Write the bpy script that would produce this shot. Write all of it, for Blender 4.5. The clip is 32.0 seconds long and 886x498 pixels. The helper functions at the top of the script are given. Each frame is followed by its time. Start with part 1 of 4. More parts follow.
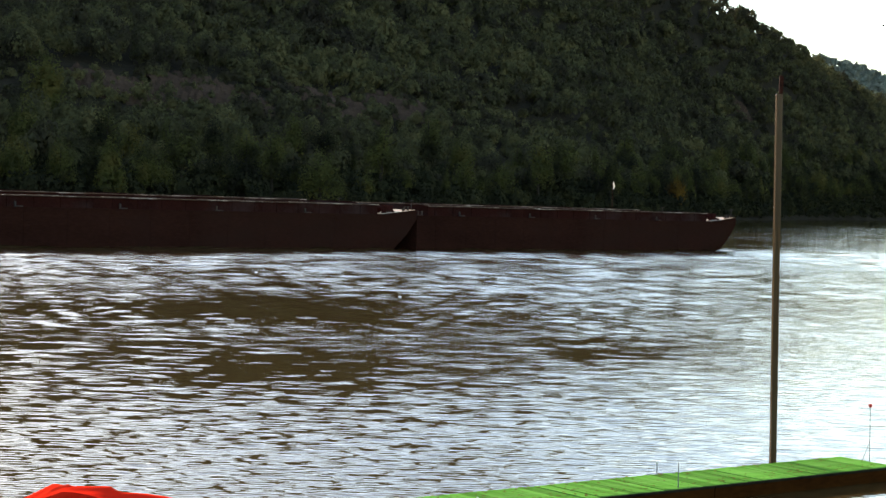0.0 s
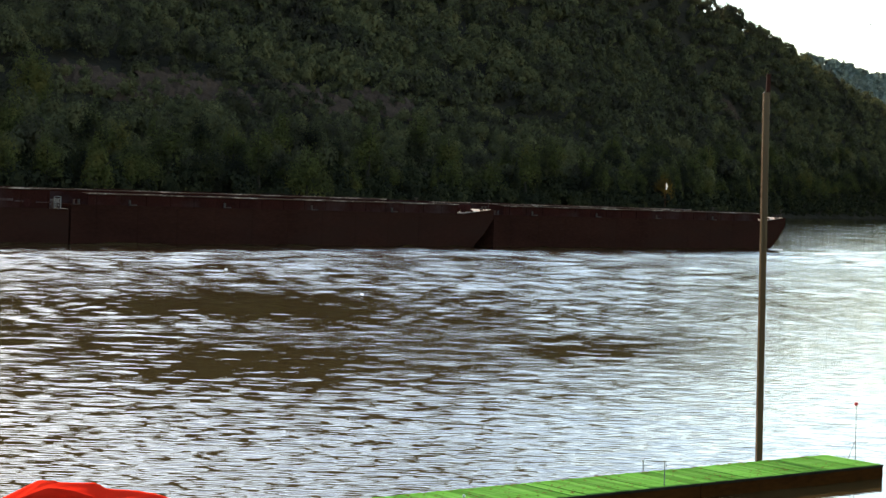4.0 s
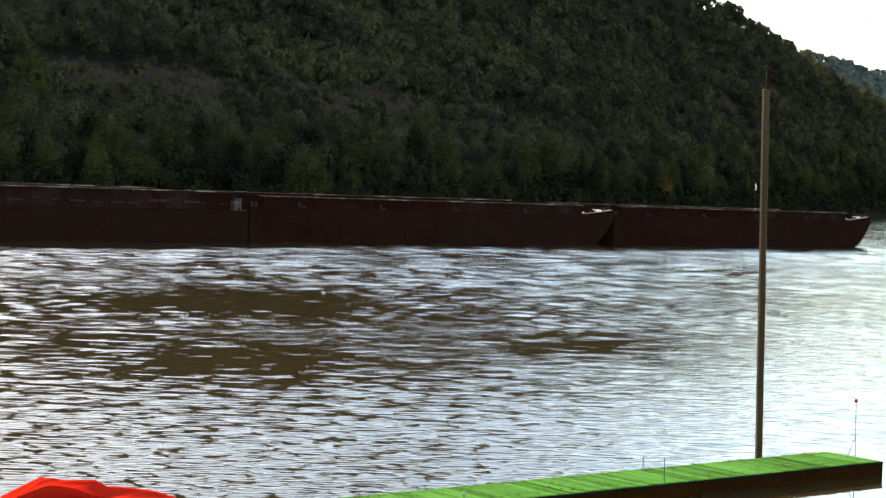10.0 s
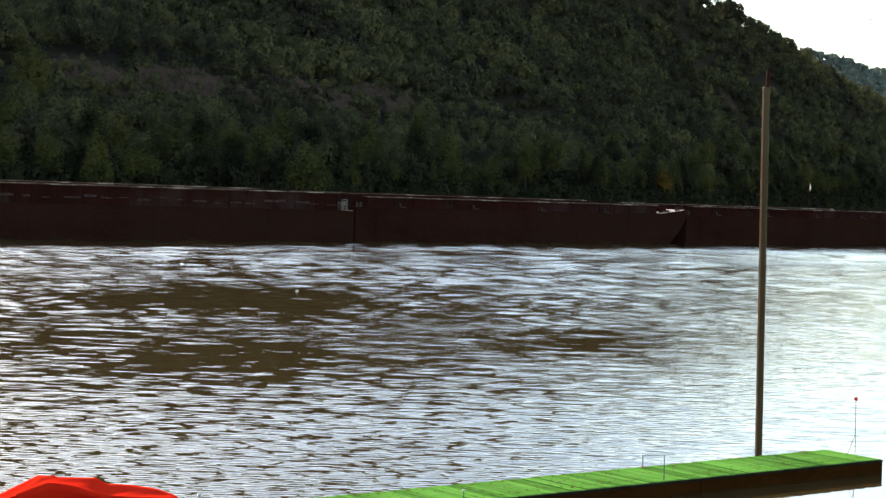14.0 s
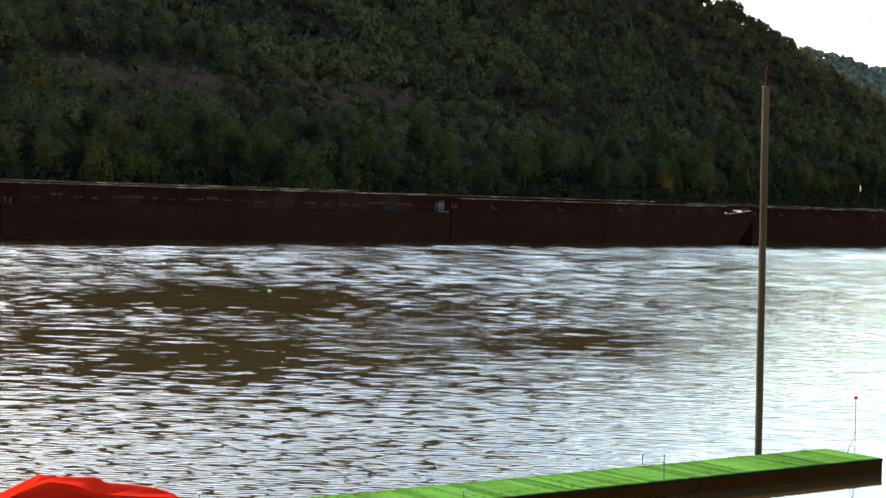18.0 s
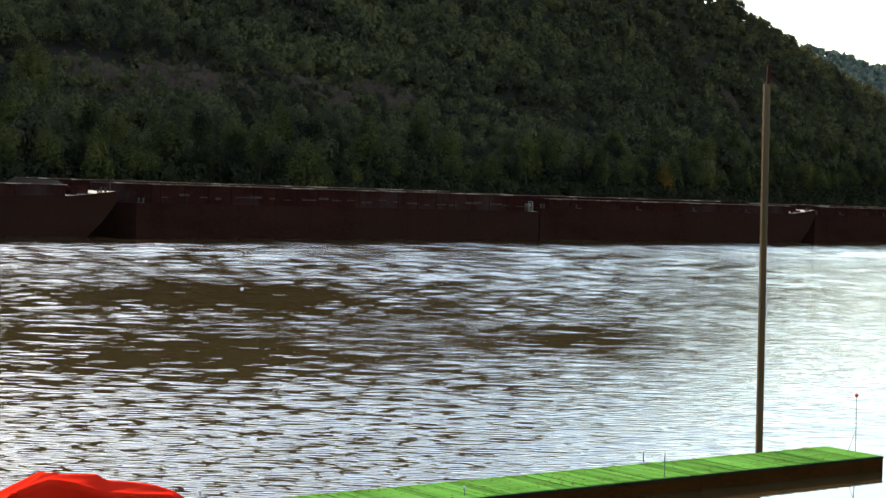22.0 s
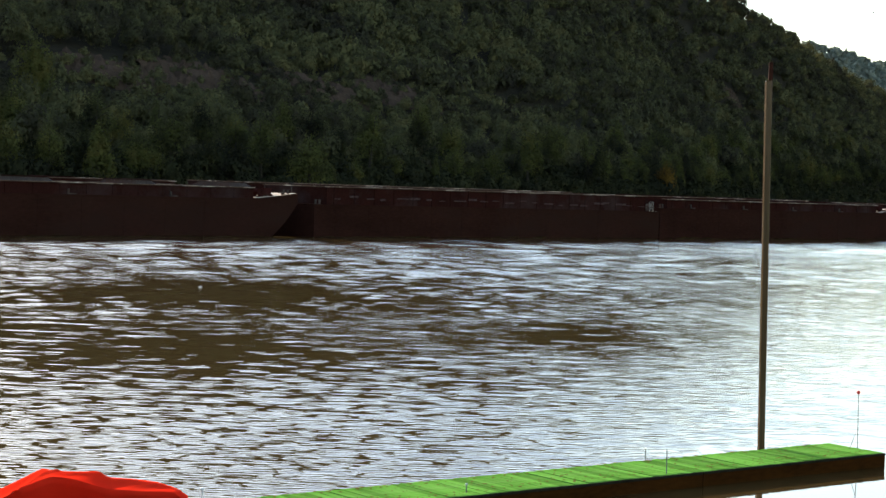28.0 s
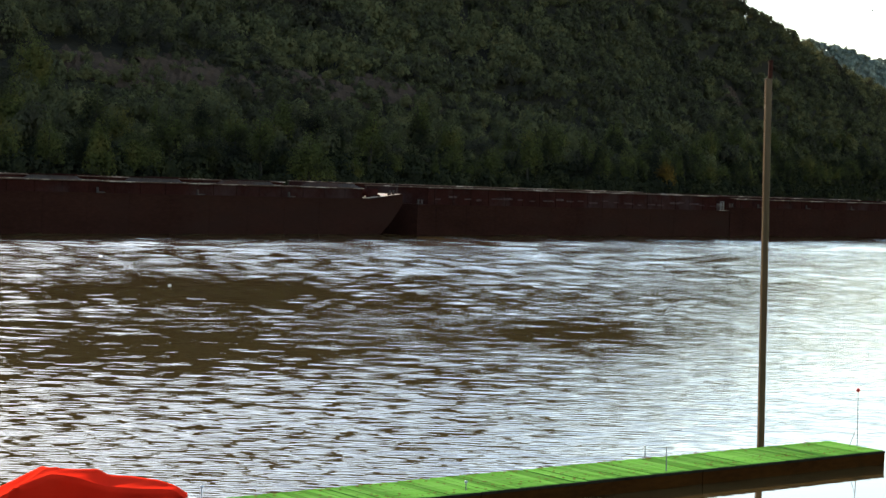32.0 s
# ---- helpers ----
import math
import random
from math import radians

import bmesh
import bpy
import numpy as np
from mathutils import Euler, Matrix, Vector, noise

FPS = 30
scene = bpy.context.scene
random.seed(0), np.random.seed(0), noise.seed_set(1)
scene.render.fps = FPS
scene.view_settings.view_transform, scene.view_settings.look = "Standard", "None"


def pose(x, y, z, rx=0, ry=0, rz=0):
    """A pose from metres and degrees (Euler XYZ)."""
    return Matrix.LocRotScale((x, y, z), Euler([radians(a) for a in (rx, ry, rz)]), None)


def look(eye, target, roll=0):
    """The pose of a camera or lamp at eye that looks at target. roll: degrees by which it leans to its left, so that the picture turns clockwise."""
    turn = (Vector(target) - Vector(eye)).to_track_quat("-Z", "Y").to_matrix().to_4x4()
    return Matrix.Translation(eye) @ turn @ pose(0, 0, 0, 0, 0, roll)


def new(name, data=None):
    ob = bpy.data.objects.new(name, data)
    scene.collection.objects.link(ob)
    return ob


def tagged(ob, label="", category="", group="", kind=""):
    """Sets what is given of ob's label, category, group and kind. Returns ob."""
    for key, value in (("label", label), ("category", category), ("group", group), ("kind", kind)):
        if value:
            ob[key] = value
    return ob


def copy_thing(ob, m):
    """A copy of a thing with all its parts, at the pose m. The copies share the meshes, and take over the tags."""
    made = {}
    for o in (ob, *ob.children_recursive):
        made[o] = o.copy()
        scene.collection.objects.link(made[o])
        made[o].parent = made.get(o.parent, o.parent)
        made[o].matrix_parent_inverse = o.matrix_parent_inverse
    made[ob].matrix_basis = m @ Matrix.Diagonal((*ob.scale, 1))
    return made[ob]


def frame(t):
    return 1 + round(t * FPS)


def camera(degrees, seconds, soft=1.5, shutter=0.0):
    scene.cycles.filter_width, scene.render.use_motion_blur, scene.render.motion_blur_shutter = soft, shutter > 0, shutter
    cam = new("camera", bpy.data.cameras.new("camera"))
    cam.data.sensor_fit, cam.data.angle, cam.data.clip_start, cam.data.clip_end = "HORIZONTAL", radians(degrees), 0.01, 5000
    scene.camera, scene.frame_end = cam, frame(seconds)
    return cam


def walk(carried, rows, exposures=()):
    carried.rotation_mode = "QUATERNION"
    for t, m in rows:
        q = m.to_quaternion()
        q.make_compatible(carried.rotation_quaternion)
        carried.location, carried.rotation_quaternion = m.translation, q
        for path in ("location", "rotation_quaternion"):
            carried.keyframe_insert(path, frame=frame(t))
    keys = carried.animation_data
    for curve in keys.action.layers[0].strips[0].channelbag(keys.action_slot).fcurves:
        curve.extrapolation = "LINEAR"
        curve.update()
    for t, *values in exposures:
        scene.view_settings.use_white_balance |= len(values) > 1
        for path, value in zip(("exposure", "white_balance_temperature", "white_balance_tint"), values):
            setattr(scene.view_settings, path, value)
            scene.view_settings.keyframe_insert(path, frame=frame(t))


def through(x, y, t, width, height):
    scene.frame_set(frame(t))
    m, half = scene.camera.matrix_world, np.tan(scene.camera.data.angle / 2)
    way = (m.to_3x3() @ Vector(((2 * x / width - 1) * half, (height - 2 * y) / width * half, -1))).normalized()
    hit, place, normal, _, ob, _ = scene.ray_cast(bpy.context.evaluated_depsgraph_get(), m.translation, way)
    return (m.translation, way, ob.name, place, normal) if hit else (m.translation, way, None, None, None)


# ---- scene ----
# ---- camera: held by hand on the near bank, 5.7 m over the river ----
EYE = (0.0, 0.0, 5.7)
cam = camera(24.0, 32.0, soft=1.5)


def aim(yaw, pitch, roll):
    return pose(*EYE, 0, 0, yaw) @ pose(0, 0, 0, 90 + pitch) @ pose(0, 0, 0, 0, 0, roll)


VIEW = [
    (0, 0.3550, -1.4001, 1.7729), (0.5, 0.3164, -1.3975, 1.7996), (1, 0.1797, -1.4030, 1.8656),
    (1.5, 0.0356, -1.3952, 1.9202), (2, 0.0193, -1.4093, 1.9513), (2.5, 0.0104, -1.4311, 1.9803),
    (3, 0.0029, -1.4393, 1.9418), (3.5, -0.0019, -1.4537, 1.9690), (5.5, -0.0139, -1.4795, 1.9577),
    (7, -0.0069, -1.4996, 1.9581), (9, -0.0112, -1.5284, 1.9292), (11, -0.0117, -1.5547, 1.9155),
    (13, -0.0166, -1.5794, 1.9309), (14.5, -0.0187, -1.6118, 1.9808), (16.5, -0.0388, -1.6161, 1.9939),
    (18, -0.0222, -1.6305, 1.9297), (19, -0.0149, -1.6531, 1.9176), (20, 0.0000, -1.6640, 1.9430),
    (21, 0.0113, -1.6712, 1.9309), (22, -0.0016, -1.6972, 1.9597), (23, -0.0020, -1.7255, 1.9271),
    (24, 0.0245, -1.7489, 1.9107), (25, 0.0660, -1.7662, 1.9516), (25.5, 0.0658, -1.7635, 1.9648),
    (27.5, 0.0470, -1.7709, 1.9275), (29, 0.0463, -1.7942, 1.9261), (30, 0.0464, -1.8037, 1.9009),
    (31, 0.0456, -1.8243, 1.9104), (32, 0.0363, -1.8425, 1.9373),
]
walk(cam, [(t, aim(yaw, pitch, roll)) for t, yaw, pitch, roll in VIEW], exposures=[(0.0, 1.37), (32.0, 1.37)])

# ---- world and sun: low sun behind the wooded hill, ahead and to the left ----
SUN_AZ, SUN_EL = -28.0, 17.5
world = bpy.data.worlds.new("sky")
scene.world = world
world.use_nodes = True
wn = world.node_tree.nodes
sky = wn.new("ShaderNodeTexSky")
sky.sky_type = "NISHITA"
sky.sun_disc = False
sky.sun_elevation, sky.sun_rotation = radians(SUN_EL), radians(SUN_AZ)
sky.air_density, sky.dust_density, sky.ozone_density = 1.0, 0.5, 1.2
world.node_tree.links.new(sky.outputs[0], wn["Background"].inputs[0])
wn["Background"].inputs[1].default_value = 0.15

sun = new("sun", bpy.data.lights.new("sun", "SUN"))
sun.data.energy, sun.data.angle, sun.data.color = 5.0, radians(0.6), (1.0, 0.93, 0.82)
a, e = radians(SUN_AZ), radians(SUN_EL)
TO_SUN = Vector((math.sin(a) * math.cos(e), math.cos(a) * math.cos(e), math.sin(e)))
sun.matrix_world = look(TO_SUN * 100, (0, 0, 0))
# ---- materials ----
def material(name):
    m = bpy.data.materials.new(name)
    m.use_nodes = True
    nt = m.node_tree
    return m, nt, nt.nodes["Principled BSDF"]


def coords(nt, kind="Object", scale=(1, 1, 1)):
    n = nt.nodes.new("ShaderNodeTexCoord")
    mp = nt.nodes.new("ShaderNodeMapping")
    mp.inputs["Scale"].default_value = scale
    nt.links.new(n.outputs[kind], mp.inputs[0])
    return mp.outputs[0]


def noise_tex(nt, vec, scale, detail=4, rough=0.55):
    n = nt.nodes.new("ShaderNodeTexNoise")
    n.inputs["Scale"].default_value, n.inputs["Detail"].default_value, n.inputs["Roughness"].default_value = scale, detail, rough
    nt.links.new(vec, n.inputs["Vector"])
    return n.outputs["Fac"]


def ramp(nt, fac, stops):
    n = nt.nodes.new("ShaderNodeValToRGB")
    r = n.color_ramp
    while len(r.elements) < len(stops):
        r.elements.new(0.5)
    for el, (pos, col) in zip(r.elements, stops):
        el.position, el.color = pos, (*col, 1)
    nt.links.new(fac, n.inputs[0])
    return n.outputs[0]


def mixed(nt, fac, a, b, how="MIX"):
    n = nt.nodes.new("ShaderNodeMix")
    n.data_type, n.blend_type = "RGBA", how
    for sock, v in ((n.inputs[0], fac), (n.inputs[6], a), (n.inputs[7], b)):
        if hasattr(v, "links"):
            nt.links.new(v, sock)
        else:
            sock.default_value = (*v, 1) if isinstance(v, tuple) else v
    return n.outputs[2]


def mathn(nt, op, a, b=0.0):
    n = nt.nodes.new("ShaderNodeMath")
    n.operation = op
    for sock, v in ((n.inputs[0], a), (n.inputs[1], b)):
        if hasattr(v, "links"):
            nt.links.new(v, sock)
        else:
            sock.default_value = v
    return n.outputs[0]


def bump(nt, bsdf, height, strength=0.3, distance=0.02):
    n = nt.nodes.new("ShaderNodeBump")
    n.inputs["Strength"].default_value, n.inputs["Distance"].default_value = strength, distance
    nt.links.new(height, n.inputs["Height"])
    nt.links.new(n.outputs[0], bsdf.inputs["Normal"])


def surface(name, dark, light, scale=2.0, rough=0.7, metal=0.0, grain=30.0, relief=0.2, dist=0.01, spread=(0.3, 0.7), stretch=(1, 1, 1), island=0.0, stain=None, gloss=0.0):
    """A mottled surface: two tones at one scale, a fine grain and relief, and where asked a shade of its own for each object."""
    m, nt, b = material(name)
    vec = coords(nt, "Object", stretch)
    col = ramp(nt, noise_tex(nt, vec, scale, 5), [(spread[0], dark), (spread[1], light)])
    fine = noise_tex(nt, vec, grain, 3)
    col = mixed(nt, 0.35, col, ramp(nt, fine, [(0.3, tuple(c * 0.55 for c in dark)), (0.7, light)]), "MIX")
    if stain:
        col = mixed(nt, ramp(nt, noise_tex(nt, vec, scale * 0.35, 6, 0.7), [(0.5, (0, 0, 0)), (0.68, (1, 1, 1))]), col, stain)
    if island:
        info = nt.nodes.new("ShaderNodeObjectInfo")
        shade = nt.nodes.new("ShaderNodeMapRange")
        shade.inputs[3].default_value, shade.inputs[4].default_value = 1 - island, 1 + island
        nt.links.new(info.outputs["Random"], shade.inputs[0])
        hsv = nt.nodes.new("ShaderNodeHueSaturation")
        nt.links.new(shade.outputs[0], hsv.inputs["Value"])
        nt.links.new(col, hsv.inputs["Color"])
        col = hsv.outputs[0]
    nt.links.new(col, b.inputs["Base Color"])
    b.inputs["Roughness"].default_value, b.inputs["Metallic"].default_value = rough, metal
    b.inputs["Specular IOR Level"].default_value = gloss
    bump(nt, b, fine, relief, dist)
    return m


def foliage(name, tones, through=0.25, shift=0.16, apart=0.0):
    """Leaves: tones vary from clump to clump and from tree to tree; some light comes through them."""
    m, nt, b = material(name)
    geo = nt.nodes.new("ShaderNodeNewGeometry")
    pos = nt.nodes.new("ShaderNodeMapping")
    nt.links.new(geo.outputs["Position"], pos.inputs[0])
    big = noise_tex(nt, pos.outputs[0], 0.028, 3)
    mid = noise_tex(nt, pos.outputs[0], 0.16, 2)
    fac = mathn(nt, "ADD", mathn(nt, "MULTIPLY", big, 0.55), mathn(nt, "MULTIPLY", mid, 0.45))
    if apart:
        info = nt.nodes.new("ShaderNodeObjectInfo")
        fac = mathn(nt, "ADD", fac, mathn(nt, "MULTIPLY", mathn(nt, "SUBTRACT", info.outputs["Random"], 0.5), apart))
    col = ramp(nt, fac, [(0.36 + 0.28 * i / (len(tones) - 1), c) for i, c in enumerate(tones)])
    hsv = nt.nodes.new("ShaderNodeHueSaturation")
    shade = nt.nodes.new("ShaderNodeMapRange")
    shade.inputs[3].default_value, shade.inputs[4].default_value = 1 - shift, 1 + shift
    nt.links.new(geo.outputs["Random Per Island"], shade.inputs[0])
    nt.links.new(shade.outputs[0], hsv.inputs["Value"])
    nt.links.new(col, hsv.inputs["Color"])
    nt.links.new(hsv.outputs[0], b.inputs["Base Color"])
    b.inputs["Roughness"].default_value = 0.8
    b.inputs["Specular IOR Level"].default_value = 0.0
    tr = nt.nodes.new("ShaderNodeBsdfTranslucent")
    nt.links.new(hsv.outputs[0], tr.inputs[0])
    mx = nt.nodes.new("ShaderNodeMixShader")
    mx.inputs[0].default_value = through
    nt.links.new(b.outputs[0], mx.inputs[1])
    nt.links.new(tr.outputs[0], mx.inputs[2])
    nt.links.new(mx.outputs[0], nt.nodes["Material Output"].inputs[0])
    return m


M_LEAF = foliage("leaves", [(0.0320, 0.0255, 0.0185), (0.0570, 0.0510, 0.0270), (0.0980, 0.0910, 0.0370), (0.1340, 0.1150, 0.0450)], 0.32, 0.12)
M_LEAF_SHORE = foliage("shore_leaves", [(0.0225, 0.0205, 0.0130), (0.0455, 0.0450, 0.0180), (0.0860, 0.0860, 0.0240), (0.1200, 0.1000, 0.0270)], 0.42, 0.16, 0.16)
# far leaves paler than foliage is: haze painted into the colour
M_LEAF_HAZED = foliage("hazed_far_leaves", [(0.165, 0.180, 0.140), (0.205, 0.222, 0.165), (0.245, 0.245, 0.175)], 0.35, 0.15)
M_AUTUMN = foliage("autumn_leaves", [(0.0900, 0.0525, 0.0120), (0.1650, 0.0900, 0.0168), (0.2250, 0.1275, 0.0216)], 0.25)
# scrub tones kept dark to paint in the shade under the bank trees
M_SCRUB_SHADED = foliage("shaded_scrub_leaves", [(0.0168, 0.0160, 0.0096), (0.0288, 0.0281, 0.0132), (0.0480, 0.0450, 0.0168)], 0.15)
M_BARK = surface("bark", (0.025, 0.02, 0.014), (0.06, 0.05, 0.035), 1.2, 0.9, grain=9, relief=0.6, dist=0.05, stretch=(1, 1, 0.25))
M_GROUND = surface("forest_floor", (0.021, 0.017, 0.011), (0.044, 0.036, 0.023), 0.05, 0.95, grain=0.6, relief=0.5, dist=0.4)
M_ROCK = surface("rock", (0.0400, 0.0250, 0.0160), (0.0900, 0.0580, 0.0380), 0.10, 0.9, grain=0.9, relief=0.8, dist=0.6, stretch=(1, 1, 2.2))
M_HULL = surface("hull_steel", (0.0190, 0.0074, 0.0050), (0.0360, 0.0136, 0.0088), 0.25, 0.75, 0.0, grain=3, relief=0.25, dist=0.02, stretch=(0.5, 1, 1.4), stain=(0.026, 0.012, 0.008), gloss=0.0)
M_COAM = surface("coaming_steel", (0.017, 0.006, 0.0045), (0.034, 0.0105, 0.0075), 0.4, 0.7, 0.0, grain=4, relief=0.25, dist=0.015, stain=(0.040, 0.022, 0.018), gloss=0.0)
M_INNER = surface("hopper_steel", (0.045, 0.034, 0.029), (0.105, 0.082, 0.070), 0.4, 0.75, 0.0, grain=4, relief=0.2, dist=0.01, stain=(0.07, 0.035, 0.026))
M_DECK = surface("bow_deck_steel", (0.38, 0.25, 0.16), (0.68, 0.49, 0.33), 0.8, 0.55, 0.0, grain=6, relief=0.2, dist=0.01, stain=(0.14, 0.07, 0.05), gloss=0.05)
M_FIT = surface("fitting_paint", (0.034, 0.026, 0.021), (0.075, 0.058, 0.047), 2.0, 0.6, grain=12, stain=(0.0907, 0.0449, 0.0307))
M_SCUFF = surface("scuffed_paint", (0.035, 0.014, 0.011), (0.085, 0.056, 0.048), 3.0, 0.75, grain=10, gloss=0.0)
# the pale stain paints sunlit stretches onto the rail
M_RAIL_SUNLIT = surface("sunlit_rail", (0.04, 0.020, 0.012), (0.12, 0.065, 0.040), 0.7, 0.5, 0.0, grain=8, stain=(0.62, 0.46, 0.34), gloss=0.08)
M_LADDER = surface("ladder_paint", (0.10, 0.085, 0.07), (0.24, 0.21, 0.18), 3.0, 0.6, grain=14, stain=(0.07, 0.035, 0.025))
M_WINCH = surface("winch_paint", (0.022, 0.007, 0.006), (0.045, 0.014, 0.011), 2.0, 0.6, grain=12)
M_GREEN = surface("green_planks", (0.0696, 0.2111, 0.0209), (0.1427, 0.3137, 0.0498), 1.6, 0.75, grain=26, relief=0.5, dist=0.004, stretch=(0.35, 4, 4), island=0.30, stain=(0.1914, 0.2966, 0.0832), gloss=0.0)
M_FLOAT = surface("dock_timber", (0.020, 0.0070, 0.0022), (0.070, 0.0230, 0.0046), 1.0, 0.65, grain=14, relief=0.5, dist=0.006, stretch=(0.3, 3, 1), gloss=0.0)
M_FOAM = surface("foam", (0.55, 0.51, 0.45), (0.78, 0.73, 0.66), 6.0, 0.8, grain=30)
# near-black colour that paints the shade line along the dock's near edge
M_EDGE_SHADE = surface("edge_shade", (0.012, 0.010, 0.006), (0.035, 0.028, 0.016), 2.0, 0.6, grain=16, relief=0.4, dist=0.004, gloss=0.0)
M_POLE = surface("weathered_timber", (0.046, 0.026, 0.011), (0.102, 0.059, 0.026), 2.0, 0.25, grain=18, relief=0.4, dist=0.004, stretch=(3, 3, 0.12), gloss=0.1)
M_PIPE = surface("rusty_pipe", (0.028, 0.010, 0.006), (0.06, 0.022, 0.014), 5.0, 0.8, 0.2, grain=40)
M_ROD = surface("grey_rod", (0.16, 0.15, 0.13), (0.30, 0.28, 0.25), 6.0, 0.5, 0.3, grain=40)
M_BOB = surface("red_float", (0.55, 0.03, 0.025), (0.70, 0.06, 0.04), 9.0, 0.35, grain=40, relief=0.02, gloss=0.4)
M_CREAM = surface("cream_gelcoat", (0.55, 0.50, 0.44), (0.72, 0.68, 0.62), 2.0, 0.35, grain=20, relief=0.03, gloss=0.4)
M_LITTER = surface("dead_leaves", (0.05, 0.025, 0.010), (0.16, 0.085, 0.03), 20.0, 0.9, grain=60)
M_BLACK = surface("black_rubber", (0.012, 0.012, 0.012), (0.03, 0.03, 0.03), 5.0, 0.7, grain=40, gloss=0.4)
M_FLAGC = surface("pale_cloth", (0.5, 0.45, 0.38), (0.75, 0.70, 0.62), 4.0, 0.8, grain=30, relief=0.05)


def red_cloth():
    m, nt, b = material("red_tarpaulin")
    vec = coords(nt, "Object")
    col = ramp(nt, noise_tex(nt, vec, 1.2, 3), [(0.3, (0.80, 0.022, 0.008)), (0.7, (0.86, 0.034, 0.012))])
    nt.links.new(col, b.inputs["Base Color"])
    b.inputs["Roughness"].default_value = 0.42
    b.inputs["Specular IOR Level"].default_value = 0.0
    bump(nt, b, noise_tex(nt, vec, 9, 4), 0.25, 0.02)
    tr = nt.nodes.new("ShaderNodeBsdfTranslucent")
    nt.links.new(col, tr.inputs[0])
    mx = nt.nodes.new("ShaderNodeMixShader")
    mx.inputs[0].default_value = 0.10
    nt.links.new(b.outputs[0], mx.inputs[1])
    nt.links.new(tr.outputs[0], mx.inputs[2])
    nt.links.new(mx.outputs[0], nt.nodes["Material Output"].inputs[0])
    return m


M_RED = red_cloth()


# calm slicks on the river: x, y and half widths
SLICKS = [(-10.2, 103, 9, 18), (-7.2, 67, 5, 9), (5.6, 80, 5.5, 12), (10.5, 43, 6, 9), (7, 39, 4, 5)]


def water_material():
    """Muddy river: ripples drift with the sheet, calm slicks and ruffled reaches keep their place on the river."""
    m, nt, b = material("river_water")
    b.inputs["Base Color"].default_value = (0.055, 0.033, 0.011, 1)
    b.inputs["Roughness"].default_value = 0.03
    b.inputs["IOR"].default_value = 1.33
    vec = coords(nt, "Object", (0.24, 1.2, 1.0))
    fine = noise_tex(nt, vec, 3.4, 2, 0.5)
    mid = noise_tex(nt, vec, 1.1, 2, 0.5)
    geo = nt.nodes.new("ShaderNodeNewGeometry")
    place = nt.nodes.new("ShaderNodeMapping")
    place.inputs["Scale"].default_value = (0.035, 0.022, 1)
    nt.links.new(geo.outputs["Position"], place.inputs[0])
    rough_now = nt.nodes.new("ShaderNodeMapRange")
    rough_now.inputs[1].default_value, rough_now.inputs[2].default_value = 0.36, 0.60
    rough_now.inputs[3].default_value, rough_now.inputs[4].default_value = 0.55, 1.15
    nt.links.new(noise_tex(nt, place.outputs[0], 1.0, 3), rough_now.inputs[0])
    calm = None
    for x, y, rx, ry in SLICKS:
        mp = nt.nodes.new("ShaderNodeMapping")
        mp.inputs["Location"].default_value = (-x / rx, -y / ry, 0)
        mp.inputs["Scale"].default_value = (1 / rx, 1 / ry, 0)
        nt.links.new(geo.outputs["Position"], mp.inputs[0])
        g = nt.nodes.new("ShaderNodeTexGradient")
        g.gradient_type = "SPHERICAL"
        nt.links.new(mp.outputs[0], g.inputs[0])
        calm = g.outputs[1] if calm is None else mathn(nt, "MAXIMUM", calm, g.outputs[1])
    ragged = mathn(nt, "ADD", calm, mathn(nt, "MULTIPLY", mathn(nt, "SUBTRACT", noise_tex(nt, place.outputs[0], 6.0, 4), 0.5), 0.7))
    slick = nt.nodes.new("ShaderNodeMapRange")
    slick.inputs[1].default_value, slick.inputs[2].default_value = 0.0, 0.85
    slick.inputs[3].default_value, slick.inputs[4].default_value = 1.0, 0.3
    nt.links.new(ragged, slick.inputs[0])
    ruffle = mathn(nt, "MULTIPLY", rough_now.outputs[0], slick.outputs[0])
    # water stirred up along the course of the tow
    sep = nt.nodes.new("ShaderNodeSeparateXYZ")
    nt.links.new(geo.outputs["Position"], sep.inputs[0])
    stirred = nt.nodes.new("ShaderNodeMapRange")
    stirred.inputs[1].default_value, stirred.inputs[2].default_value = 112, 160
    stirred.inputs[3].default_value, stirred.inputs[4].default_value = 1.0, 1.6
    nt.links.new(mathn(nt, "SUBTRACT", sep.outputs[1], mathn(nt, "MULTIPLY", sep.outputs[0], 1.178)), stirred.inputs[0])
    beyond = nt.nodes.new("ShaderNodeMapRange")
    beyond.inputs[1].default_value, beyond.inputs[2].default_value = 255, 300
    beyond.inputs[3].default_value, beyond.inputs[4].default_value = 1.0, 0.8
    nt.links.new(mathn(nt, "SUBTRACT", sep.outputs[1], mathn(nt, "MULTIPLY", sep.outputs[0], 0.9)), beyond.inputs[0])
    ruffle = mathn(nt, "MULTIPLY", mathn(nt, "MULTIPLY", ruffle, stirred.outputs[0]), beyond.outputs[0])
    # the finest ripples keep to the lee of the near bank, and behind the dock the water lies still
    lee = nt.nodes.new("ShaderNodeMapRange")
    lee.inputs[1].default_value, lee.inputs[2].default_value = 48, 85
    lee.inputs[3].default_value, lee.inputs[4].default_value = 0.006, 0.018
    nt.links.new(sep.outputs[1], lee.inputs[0])
    shelter = nt.nodes.new("ShaderNodeMapRange")
    shelter.inputs[1].default_value, shelter.inputs[2].default_value = 36.0, 37.8
    shelter.inputs[3].default_value, shelter.inputs[4].default_value = 0.14, 1.0
